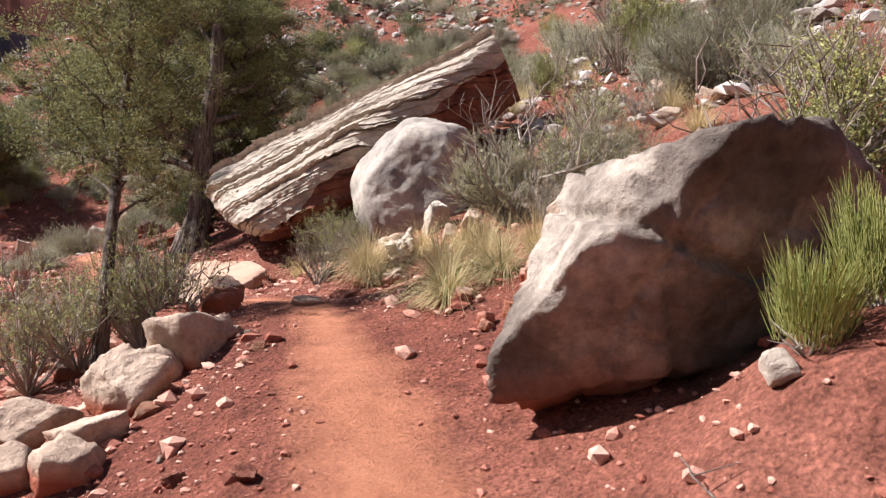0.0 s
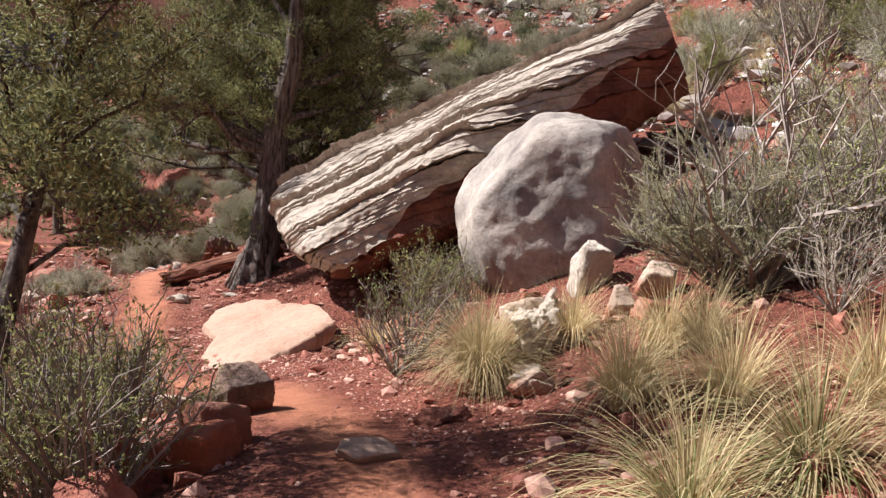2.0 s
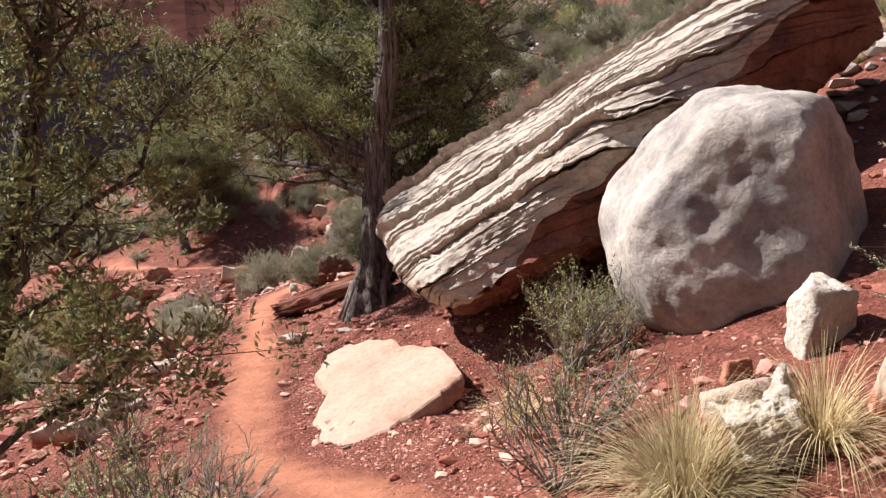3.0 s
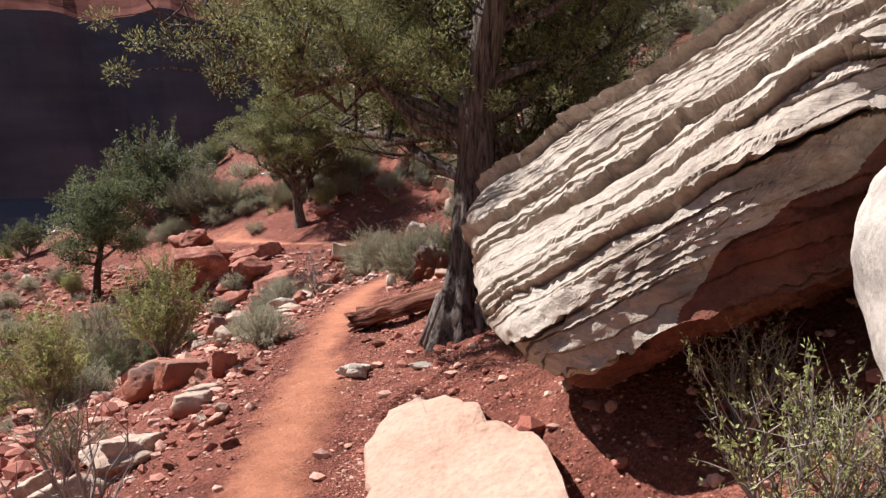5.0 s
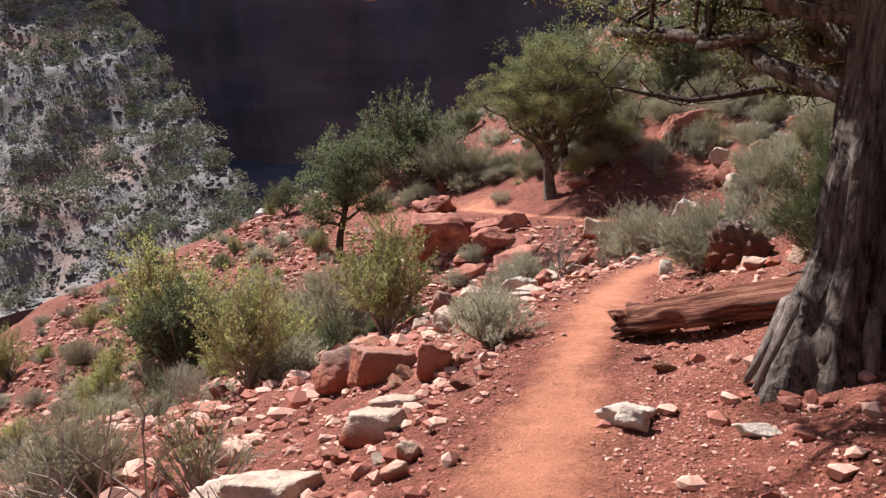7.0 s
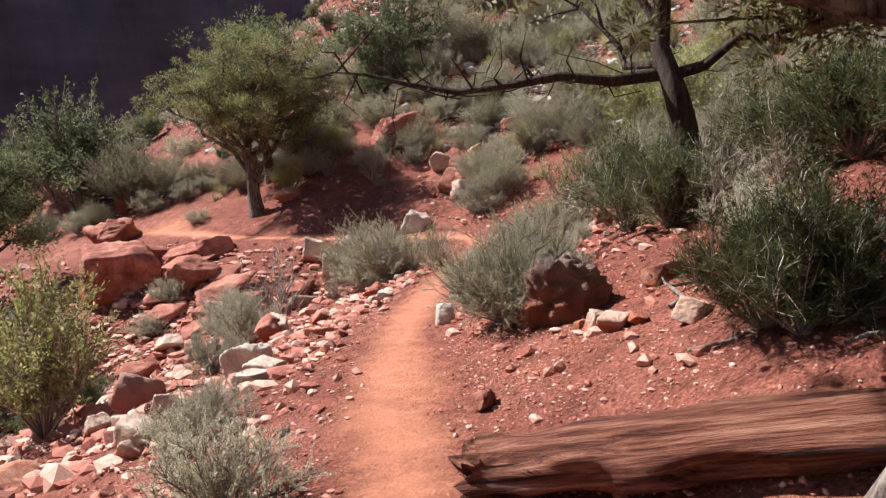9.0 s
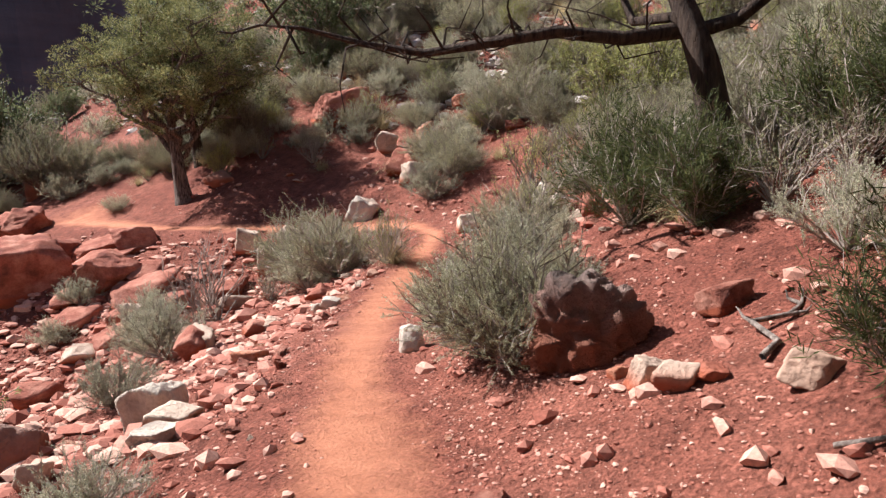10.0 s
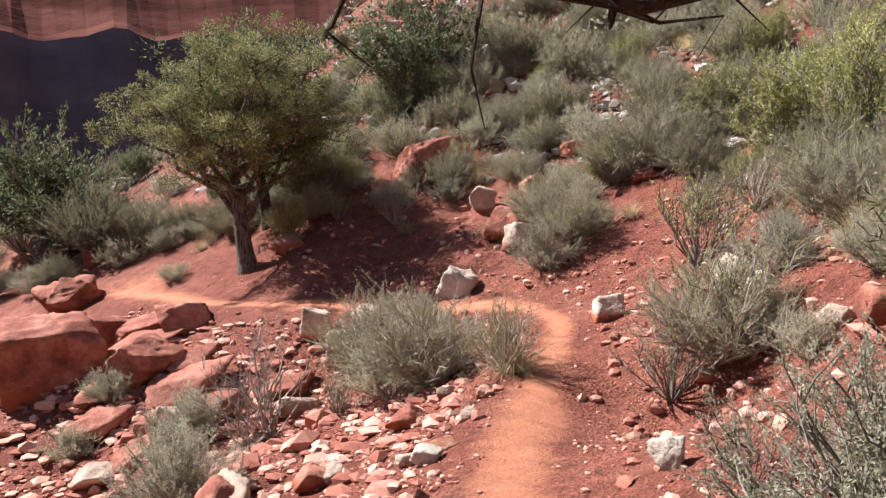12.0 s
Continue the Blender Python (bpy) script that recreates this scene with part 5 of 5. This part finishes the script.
boulder("rock", "pale sandstone rock beside the path", -9.85, 16.32, (0.33, 0.23, 0.19), 298, PALE_ROCK, 50, sub=4, cuts=17, bite=0.44)
boulder("rock", "dark brown blocky rock on the lower slope", -6.25, 32.85, (1.58, 1.42, 1.48), 299, DARK_ROCK, 0, sub=5, cuts=18, bite=0.44)
boulder("rock", "grey varnished rock on the slope", -4.25, 21.76, (0.72, 0.60, 0.63), 300, GREY_ROCK, -2, sub=5, cuts=13, bite=0.44)
boulder("rock", "pale sandstone rock beside the path", -8.36, 24.53, (0.52, 0.42, 0.44), 301, WHITE_ROCK, 7, sub=4, cuts=14, bite=0.44)
boulder("rock", "pale sandstone rock beside the path", -12.84, 27.91, (0.73, 0.58, 0.61), 302, WHITE_ROCK, 34, sub=4, cuts=15, bite=0.44)
boulder("rock", "pale sandstone rock beside the path", -12.11, 29.14, (0.76, 0.65, 0.6), 303, PALE_ROCK, 22, sub=4, cuts=16, bite=0.44)
boulder("rock", "reddish loose stone on the soil", -12.75, 31.65, (0.58, 0.58, 0.72), 304, STONE_MIX, 12, sub=4, cuts=17, bite=0.44)
boulder("rock", "pale sandstone rock beside the path", -13.79, 31.48, (0.58, 0.58, 0.73), 305, PALE_ROCK, 29, sub=4, cuts=18, bite=0.44)
boulder("rock", "broken tan block of sandstone", -6.43, 17.02, (0.25, 0.19, 0.19), 306, PALE_ROCK, -2, sub=5, cuts=13, bite=0.44)
boulder("rock", "reddish loose stone on the soil", -6.59, 17.19, (0.13, 0.09, 0.08), 307, STONE_MIX, -12, sub=4, cuts=14, bite=0.44)
boulder("rock", "red siltstone rock on the slope", -6.19, 16.90, (0.20, 0.14, 0.09), 308, RED_ROCK, -12, sub=5, cuts=15, bite=0.44)
boulder("rock", "red siltstone rock on the slope", -7.34, 21.80, (0.32, 0.32, 0.33), 309, RED_ROCK, 9, sub=4, cuts=16, bite=0.44)
boulder("rock", "reddish loose stone on the soil", -12.24, 33.13, (0.70, 0.49, 0.44), 310, STONE_MIX, 26, sub=4, cuts=17, bite=0.44)
boulder("rock", "tan broken rock on the bank above the path", 0.99, 5.90, (0.51, 0.44, 0.45), 311, PALE_ROCK, -25, sub=5, cuts=18, bite=0.44)
boulder("rock", "pale sandstone rock beside the path", 1.55, 7.01, (0.27, 0.27, 0.29), 312, PALE_ROCK, -5, sub=4, cuts=13, bite=0.44)
boulder("rock", "flat pinkish sandstone rock", 2.19, 8.17, (0.82, 0.58, 0.34), 313, PINK_ROCK, -21, sub=5, cuts=14, bite=0.44)
boulder("rock", "pale sandstone rock beside the path", 2.32, 7.04, (0.42, 0.41, 0.42), 314, PALE_ROCK, -12, sub=5, cuts=15, bite=0.44)
boulder("rock", "pale sandstone rock beside the path", 0.67, 5.33, (0.27, 0.19, 0.20), 315, PALE_ROCK, -8, sub=5, cuts=16, bite=0.44)
boulder("rock", "pale sandstone rock beside the path", 0.58, 5.06, (0.20, 0.18, 0.19), 316, PALE_ROCK, -2, sub=4, cuts=17, bite=0.44)
boulder("rock", "reddish loose stone on the soil", 0.11, 5.32, (0.16, 0.12, 0.12), 317, STONE_MIX, 0, sub=4, cuts=18, bite=0.44)
boulder("rock", "reddish loose stone on the soil", 0.27, 4.77, (0.11, 0.10, 0.10), 318, STONE_MIX, -2, sub=4, cuts=13, bite=0.44)
boulder("rock", "reddish loose stone on the soil", 0.44, 4.88, (0.14, 0.12, 0.12), 319, STONE_MIX, -13, sub=4, cuts=14, bite=0.44)
boulder("rock", "pale sandstone rock beside the path", -0.53, 7.69, (0.22, 0.16, 0.17), 320, PALE_ROCK, 6, sub=4, cuts=15, bite=0.44)
boulder("rock", "flat pinkish sandstone rock", -1.16, 6.51, (0.29, 0.20, 0.10), 321, PINK_ROCK, 18, sub=4, cuts=16, bite=0.44)
boulder("rock", "pale sandstone rock beside the path", 2.05, 10.63, (0.57, 0.40, 0.32), 322, PALE_ROCK, -4, sub=4, cuts=17, bite=0.44)
boulder("rock", "pale sandstone rock beside the path", 3.31, 12.02, (0.94, 0.66, 0.54), 323, PALE_ROCK, -11, sub=5, cuts=18, bite=0.44)
boulder("rock", "pale sandstone rock beside the path", 3.30, 10.32, (0.49, 0.34, 0.30), 324, PALE_ROCK, -16, sub=4, cuts=13, bite=0.44)
boulder("rock", "pale sandstone rock beside the path", -1.75, 5.29, (0.46, 0.41, 0.38), 325, PALE_ROCK, 32, sub=5, cuts=14, bite=0.44)
boulder("rock", "pale sandstone rock beside the path", -1.62, 5.40, (0.39, 0.32, 0.30), 326, PALE_ROCK, 17, sub=4, cuts=15, bite=0.44)
boulder("rock", "red siltstone rock on the slope", -2.01, 5.84, (0.38, 0.38, 0.40), 327, RED_ROCK, 28, sub=5, cuts=16, bite=0.44)
boulder("rock", "grey varnished rock on the slope", -1.90, 6.49, (0.33, 0.26, 0.27), 328, GREY_ROCK, 19, sub=4, cuts=17, bite=0.44)

put(EPHEDRAS[0], 1.27, 2.66, None, 20, 0.46, 0.02)
put(EPHEDRAS[1], 1.55, 2.75, None, 200, 0.58, 0.02)
again(OLIVES[0], -2.55, 6.35, 40, 0.8)
again(OLIVES[1], -2.75, 6.9, 120, 0.75)
again(THINS[1], -2.2, 6.1, 10, 1.1)

again(GREENS[0], 2.45, 4.9, 30, 0.72, 0.05)
again(OLIVES[1], 2.0, 4.75, 200, 0.75, 0.05)
again(DEADS[0], 2.2, 4.7, 75, 1.5, 0.05)
again(DEADS[1], 2.6, 5.2, 200, 1.6, 0.05)
again(BROOMS[1], -4.85, 18.7, 60, 1.0, 0.03)
again(BROOMS[0], -5.3, 19.3, 130, 1.05, 0.03)
# tilted plates of a red ledge below the far bend
for k, (x, y, long) in enumerate(((-15.2, 24.6, 1.3), (-16.1, 25.3, 1.5), (-17.0, 24.3, 1.2), (-16.6, 26.0, 1.4), (-18.1, 26.3, 1.6), (-14.5, 25.5, 1.0), (-17.6, 25.0, 1.1), (-15.5, 23.6, 0.9), (-18.9, 27.2, 1.5))):
    boulder("rock", "flat tilted plate of red layered rock", x, y, (long, long * 0.62, 0.3), 400 + k, RED_ROCK, 30 + 17 * (k % 4), tip=(10, -14), sub=4, cuts=12, bite=0.44)

# ---- dead wood ----
def fallen_log():
    """Half a split trunk, weathered to long red and grey splinters, lying by the path."""
    rng = np.random.RandomState(14)
    n, k = 60, 22
    verts = np.empty((n, k, 3))
    for i in range(n):
        u = i / (n - 1)
        for j in range(k):
            a = 2 * math.pi * j / k
            r = 0.14 * (1 + 0.5 * bumps(u * 0.7, j * 0.9, 0.25, 61) + 0.3 * bumps(u * 2.2, j * 1.9, 0.3, 62)) * (1.0 - 0.25 * u)
            ragged = (0.16 * bumps(j * 1.1, 0, 0.7, 63) if i in (0, n - 1) else 0.0)
            verts[i, j] = (u * 2.1 + ragged * (1 - 2 * (i == 0)), math.cos(a) * r * 1.35, max(math.sin(a) * r, -0.09) + 0.05 * math.sin(u * 3) * 0.4)
    faces = []
    for i in range(n - 1):
        for j in range(k):
            a, b = i * k + j, i * k + (j + 1) % k
            faces.append((a, b, b + k, a + k))
    faces += [tuple(range(k))[::-1], tuple((n - 1) * k + j for j in range(k))]
    m, nodes, links, base = shader("split_log_wood", 0.9)
    where = coords(nodes, links)
    fibre = grain(nodes, links, where, 9, 7, 0.7, (0.16, 3.0, 3.0))
    links.new(ramp(nodes, links, fibre, [(0.36, (0.04, 0.017, 0.012)), (0.5, (0.19, 0.07, 0.042)), (0.7, (0.42, 0.22, 0.14))]), base.inputs["Base Color"])
    relief(nodes, links, base, [(fibre, 0.06)])
    ob = tagged(new("fallen_log", mesh_of("fallen_log", verts.reshape(-1, 3), faces, m)), "weathered split red-brown log lying beside the path", "log")
    a, b = Vector((-6.58, 15.12, on_land(-6.58, 15.12) + 0.1)), Vector((-4.7, 14.85, on_land(-4.7, 14.85) + 0.06))
    turn = (b - a).to_track_quat("X", "Z").to_matrix().to_4x4()
    ob.matrix_basis = Matrix.Translation(a) @ turn


fallen_log()


def stick(x, y, turn, long, thick, seed, label="dry forked stick lying on the soil"):
    rng = np.random.RandomState(seed)
    verts, faces = [], []
    pts = [np.array([long * u, 0.05 * rng.normal(), 0.02 + 0.02 * rng.rand()]) for u in np.linspace(0, 1, 6)]
    tube(verts, faces, pts, [thick, thick * 0.9, thick * 0.8, thick * 0.65, thick * 0.5, thick * 0.2], 6)
    for k in (2, 3, 4):
        end = pts[k] + np.array([0.12, (-1) ** k * 0.14, 0.04]) * long
        tube(verts, faces, [pts[k], (pts[k] + end) / 2 + rng.normal(size=3) * 0.015, end], [thick * 0.6, thick * 0.45, thick * 0.15], 5)
    ob = tagged(new("dry_stick", mesh_of("dry_stick", verts, faces, GREY_BARK)), label, "stick")
    s = Vector((math.cos(radians(turn)), math.sin(radians(turn)), 0))
    a = Vector((x, y, on_land(x, y)))
    b = a + s * long
    b.z = on_land(b.x, b.y)
    ob.matrix_basis = Matrix.Translation(a) @ (b - a).to_track_quat("X", "Z").to_matrix().to_4x4()


stick(0.75, 2.15, 55, 0.45, 0.008, 1)
stick(-6.55, 15.1, 60, 0.3, 0.02, 2, "short curved piece of dry wood on the soil")
stick(-5.75, 16.1, 20, 0.5, 0.012, 3)
stick(-5.1, 15.6, 10, 0.5, 0.012, 4)
stick(-5.95, 16.9, 75, 0.6, 0.018, 5, "grey dead root sticking out of the bank")

# ---- roots of the old juniper ----
verts, faces = [], []
rng = np.random.RandomState(17)
for k in range(22):
    a = -2.0 + 0.9 * rng.normal()
    r = 0.34 + 0.25 * rng.rand()
    end = np.array([math.cos(a) * r, math.sin(a) * r, -0.12 - 0.15 * rng.rand()])
    top = np.array([math.cos(a) * 0.2, math.sin(a) * 0.2, 0.15 + 0.35 * rng.rand()])
    tube(verts, faces, [top, top * 0.6 + end * 0.4 + np.array([0, 0, 0.12]), end], [0.045, 0.06, 0.02], 6)
part("root", mesh_of("root", verts, faces, GREY_BARK), OLD, "shaggy grey exposed roots")

# ---- shrubs over the slopes ----
rng = np.random.RandomState(77)
made = 0
KINDS = SAGES + GREYS + SAGES + DARKS + GREENS[:1] + THINS
while made < 430:
    x, y = -46 + 58 * rng.rand(), -2 + 62 * rng.rand()
    z, off = land(x, y)
    off = off[0]
    far = math.hypot(x + 6, y - 14)
    if not (2.6 < off < 26 or -13 < off < -3.2) or rng.rand() > 16 / (far + 4) or (y < 9 and off < 4) or (-4 < off < 0) or (y < 19.5 and 0 < off < 5.5):
        continue
    kind = KINDS[rng.randint(len(KINDS))]
    size = (0.55 + 0.6 * rng.rand()) * (0.8 if kind in GREENS + DARKS else 1.0) * (1.25 if off > 5 else 0.8)
    tagged(again(kind, x, y, rng.rand() * 360, size, 0.04, float(z[0])), group="shrubs over the slopes")
    made += 1

made = 0
KINDS = SAGES + GREYS * 3 + GREENS[:1] + THINS + OLIVES + BIG_SAGES * 3
while made < 540:
    x, y = -24 + 26 * rng.rand(), 17 + 26 * rng.rand()
    z, off = land(x, y)
    off = off[0]
    if not 2.4 < off < 17 or (y < 20 and x > -6 and off < 3.5) or (abs(x + 15) < 2.8 and abs(y - 30) < 2.3):
        continue
    kind = KINDS[rng.randint(len(KINDS))]
    size = (0.5 + 0.55 * rng.rand()) * (0.75 if kind in GREENS else 1.0) * (0.85 + 0.03 * off)
    tagged(again(kind, x, y, rng.rand() * 360, size, 0.04, float(z[0])), group="shrubs over the slopes")
    made += 1

made = 0
while made < 110:
    x, y = -42 + 26 * rng.rand(), 12 + 24 * rng.rand()
    z, off = land(x, y)
    if not -24 < off[0] < -2.5:
        continue
    kind = (SAGES + GREYS + GREENS[:1])[rng.randint(6)]
    tagged(again(kind, x, y, rng.rand() * 360, 0.5 + 0.6 * rng.rand(), 0.04, float(z[0])), group="shrubs over the slopes")
    made += 1

made = 0
while made < 170:
    x, y = -22 + 26 * rng.rand(), 8 + 32 * rng.rand()
    z, off = land(x, y)
    off = off[0]
    if not 2.2 < off < 14 or (y < 15 and off < 4):
        continue
    tagged(again(DRY_TUFTS[made % 2], x, y, rng.rand() * 360, 0.6 + 0.8 * rng.rand(), 0.02, float(z[0])), group="straw tufts over the slopes")
    made += 1

# ---- loose rocks ----
ROCKS = [rock_mesh("rock", (1.0, 0.6 + 0.3 * rng.rand(), 0.45 + 0.3 * rng.rand()), 300 + k, (PALE_ROCK, RED_ROCK, GREY_ROCK, RED_ROCK, PALE_ROCK, STONE_MIX)[k % 6], 4, 11, 0.62, 0.1, 0.03, 0.25) for k in range(12)]
STONES = [rock_mesh("stone", (1.0, 0.55 + 0.4 * rng.rand(), 0.35 + 0.35 * rng.rand()), 330 + k, (STONE_MIX, RED_ROCK, STONE_MIX, RED_ROCK, PALE_ROCK, RED_ROCK)[k % 6], 3, 11, 0.55, 0.08, 0.02, 0.2) for k in range(12)]


def lay(mesh, name, label, x, y, z, size, group):
    ob = tagged(new(name, mesh), label, "rock", group)
    ob.matrix_basis = Matrix.Translation((x, y, z)) @ Euler((0.25 * rng.normal(), 0.25 * rng.normal(), 6.28 * rng.rand())).to_matrix().to_4x4() @ Matrix.Diagonal((size, size * (0.75 + 0.25 * rng.rand()), size * (0.55 + 0.4 * rng.rand()), 1))


made = 0
while made < 170:
    x, y = -40 + 50 * rng.rand(), -1 + 50 * rng.rand()
    z, off = land(x, y)
    off = off[0]
    far = math.hypot(x + 8, y - 15)
    if not (1.6 < off < 22 or -12 < off < -1.5) or rng.rand() > 12 / (far + 4) or (y < 14 and 0 < off < 3.5):
        continue
    size = (0.18 + 0.5 * rng.rand() ** 2.5) * (1.0 + far / 30)
    k = rng.randint(12)
    lay(ROCKS[k], "rock", ("pale sandstone rock half sunk in the red slope", "red siltstone rock half sunk in the slope")[k % 2], x, y, float(z[0]), size, "rocks strewn over the slope")
    made += 1
made = 0
while made < 290:
    y = 0.6 + 25 * rng.rand()
    x = float(np.interp(y, LINE[:200, 1], LINE[:200, 0])) + rng.normal() * 1.9
    z, off = land(x, y)
    off = off[0]
    if abs(off) < 0.42 or off > 4 or off < -5.5 or (off > 0 and rng.rand() < 0.72):
        continue
    lay(STONES[rng.randint(12)], "stone", "angular red stone lying loose on the soil", x, y, float(z[0]), 0.06 + 0.2 * rng.rand() ** 2.2, "loose stones beside the path")
    made += 1


def rubble(name, label, count, spot, low, high, material, power=2.5, seed=1, flat=1.0):
    """Many small broken stones as one set."""
    rng = np.random.RandomState(seed)
    base, tri = ball(1)
    tri, m = np.array(tri), len(base)
    p = spot(rng, count)
    n = len(p)
    size = low + (high - low) * rng.rand(n) ** power
    shape = base[None] * (0.75 + 0.4 * rng.rand(n, m, 1))
    for _ in range(5):
        cut = rng.normal(size=(n, 1, 3))
        cut /= np.linalg.norm(cut, axis=2, keepdims=True)
        over = np.maximum((shape * cut).sum(2, keepdims=True) - 0.45 - 0.3 * rng.rand(n, 1, 1), 0)
        shape = shape - over * cut
    shape *= np.stack([np.ones(n), 0.6 + 0.4 * rng.rand(n), flat * (0.35 + 0.45 * rng.rand(n))], 1)[:, None]
    a = rng.rand(n) * 2 * np.pi
    c, s = np.cos(a)[:, None], np.sin(a)[:, None]
    x, y = shape[..., 0] * c - shape[..., 1] * s, shape[..., 0] * s + shape[..., 1] * c
    v = np.stack([x, y, shape[..., 2]], -1) * size[:, None, None] * 0.5 + p[:, None]
    v[..., 2] += size[:, None] * 0.08
    f = (tri[None] + np.arange(n)[:, None, None] * m).reshape(-1, 3)
    return tagged(new(name, mesh_of(name, v.reshape(-1, 3), f, material, False)), label, "gravel", kind="stuff")


def chip_material(name, a, b, c):
    m, nodes, links, base = shader(name, 0.95)
    geo = nodes.new("ShaderNodeNewGeometry")
    col = ramp(nodes, links, geo.outputs["Random Per Island"], [(0.0, a), (0.45, b), (0.8, c), (1.0, c)])
    fine = grain(nodes, links, geo.outputs["Position"], 60, 4)
    links.new(mixed(nodes, links, col, ramp(nodes, links, fine, [(0.3, (0.7,)), (0.7, (1.15,))]), 1.0, "MULTIPLY"), base.inputs["Base Color"])
    return m


CHIPS = chip_material("red_chips", (0.26, 0.088, 0.058), (0.40, 0.165, 0.115), (0.58, 0.34, 0.25))
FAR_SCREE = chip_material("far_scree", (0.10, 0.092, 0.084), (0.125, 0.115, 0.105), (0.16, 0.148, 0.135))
SCREE = chip_material("grey_scree", (0.24, 0.19, 0.16), (0.34, 0.28, 0.24), (0.58, 0.51, 0.45))


def beside_path(spread, skip, tail):
    def spot(rng, count):
        k = rng.randint(30, tail, count)
        p = LINE[k, :2] + rng.normal(size=(count, 2)) * spread
        z, off = land(p[:, 0], p[:, 1])
        keep = (np.abs(off) > skip * (0.4 + 0.9 * rng.rand(count))) & ((off < 0.2) | (rng.rand(count) < 0.5))
        return np.c_[p, z][keep]
    return spot


rubble("gravel", "fine red gravel strewn over the soil", 30000, beside_path(1.5, 0.42, 225), 0.01, 0.06, CHIPS, 3, 1)
rubble("rubble", "broken red rock chips on the banks", 14000, beside_path(2.4, 0.7, 245), 0.04, 0.2, CHIPS, 2.5, 2)
rubble("slope_rubble", "broken red and pale rock over the slopes", 8000, beside_path(6.5, 3.5, 300), 0.06, 0.34, CHIPS, 3, 3)


def bank_beside(rng, count):
    k = rng.randint(70, 150, count)
    p = LINE[k, :2] + rng.normal(size=(count, 2)) * 1.1
    z, off = land(p[:, 0], p[:, 1])
    keep = (off > 0.3 + 0.25 * rng.rand(count)) & (off < 3.2)
    return np.c_[p, z][keep]


rubble("soil_crumbs", "crumbs of red soil on the bank beside the path", 60000, bank_beside, 0.008, 0.04, CHIPS, 3, 21)


def below_bend(rng, count):
    x, y = -22 + 13 * rng.rand(count), 16 + 12 * rng.rand(count)
    z, off = land(x, y)
    keep = (off < -0.75) & (off > -9)
    return np.c_[x, y, z][keep]


rubble("plate_rubble", "flat plates of pink and red rock below the path", 5200, below_bend, 0.05, 0.4, CHIPS, 2.6, 12, 0.6)


def upper_slope(rng, count):
    x, y = -26 + 34 * rng.rand(count), 10 + 40 * rng.rand(count)
    z, off = land(x, y)
    keep = (off > 5) & (off < 28)
    return np.c_[x, y, z][keep]


rubble("upper_rubble", "grey and pale rock strewn over the upper slope", 15000, upper_slope, 0.06, 0.75, SCREE, 2.2, 13, 0.8)


def lower_slope(rng, count):
    x, y = -42 + 34 * rng.rand(count), 5 + 30 * rng.rand(count)
    z, off = land(x, y)
    keep = (off < -2.5) & (off > -34)
    return np.c_[x, y, z][keep]


rubble("lower_rubble", "broken red rock over the lower slope", 20000, lower_slope, 0.06, 0.5, CHIPS, 3, 5)


def over_talus(rng, count):
    a, b = rng.rand(count) ** 1.4, rng.rand(count)
    return talus_point(a, b)


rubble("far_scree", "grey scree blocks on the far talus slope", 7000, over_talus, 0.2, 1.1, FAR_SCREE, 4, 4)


def far_brush(name, label, spot, count, material, low, high, leaf, per, seed):
    """Clumps of far brush, too many and too small to count."""
    rng = np.random.RandomState(seed)
    p = spot(rng, count)
    where, ways = [], []
    for q in p:
        r = low + (high - low) * rng.rand() ** 2
        d = rng.normal(size=(per, 3))
        d /= np.linalg.norm(d, axis=1)[:, None]
        d[:, 2] = np.abs(d[:, 2])
        where.append(q + d * r * rng.rand(per)[:, None] ** 0.4 * np.array([1, 1, 0.9]))
        ways.append(d + rng.normal(size=(per, 3)) * 0.4)
    tagged(new(name, mesh_of(name, *leaves(np.concatenate(where), np.concatenate(ways), *leaf, rng), material, False)), label, "brush", kind="stuff")


def far_spur(rng, count):
    x, y = -70 + 90 * rng.rand(count), 38 + 90 * rng.rand(count)
    z, off = land(x, y)
    keep = (off > -12) & (off < 60)
    return np.c_[x, y, z][keep]


def slope_above(rng, count):
    x, y = -14 + 30 * rng.rand(count), 17 + 30 * rng.rand(count)
    z, off = land(x, y)
    keep = (off > 5.5) & (off < 32)
    return np.c_[x, y, z][keep]


far_brush("slope_brush", "low grey-green brush over the slope above the rocks", slope_above, 1300, SAGE, 0.2, 0.75, (0.06, 0.022), 120, 31)
far_brush("slope_dry_brush", "low dry khaki brush over the slope above the rocks", slope_above, 700, KHAKI, 0.2, 0.6, (0.06, 0.018), 100, 32)
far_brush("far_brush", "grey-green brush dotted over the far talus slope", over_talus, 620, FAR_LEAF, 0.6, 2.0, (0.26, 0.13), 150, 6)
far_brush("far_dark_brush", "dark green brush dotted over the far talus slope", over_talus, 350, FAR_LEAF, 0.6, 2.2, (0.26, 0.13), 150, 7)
far_brush("spur_brush", "grey-green brush covering the far spur", far_spur, 1500, SAGE, 0.35, 1.2, (0.2, 0.09), 80, 8)
far_brush("spur_dark_brush", "dark green brush covering the far spur", far_spur, 500, DARK_LEAF, 0.4, 1.6, (0.22, 0.1), 90, 9)
rubble("spur_rubble", "pale and red rocks strewn over the far spur", 5000, far_spur, 0.2, 1.6, SCREE, 3.5, 10)
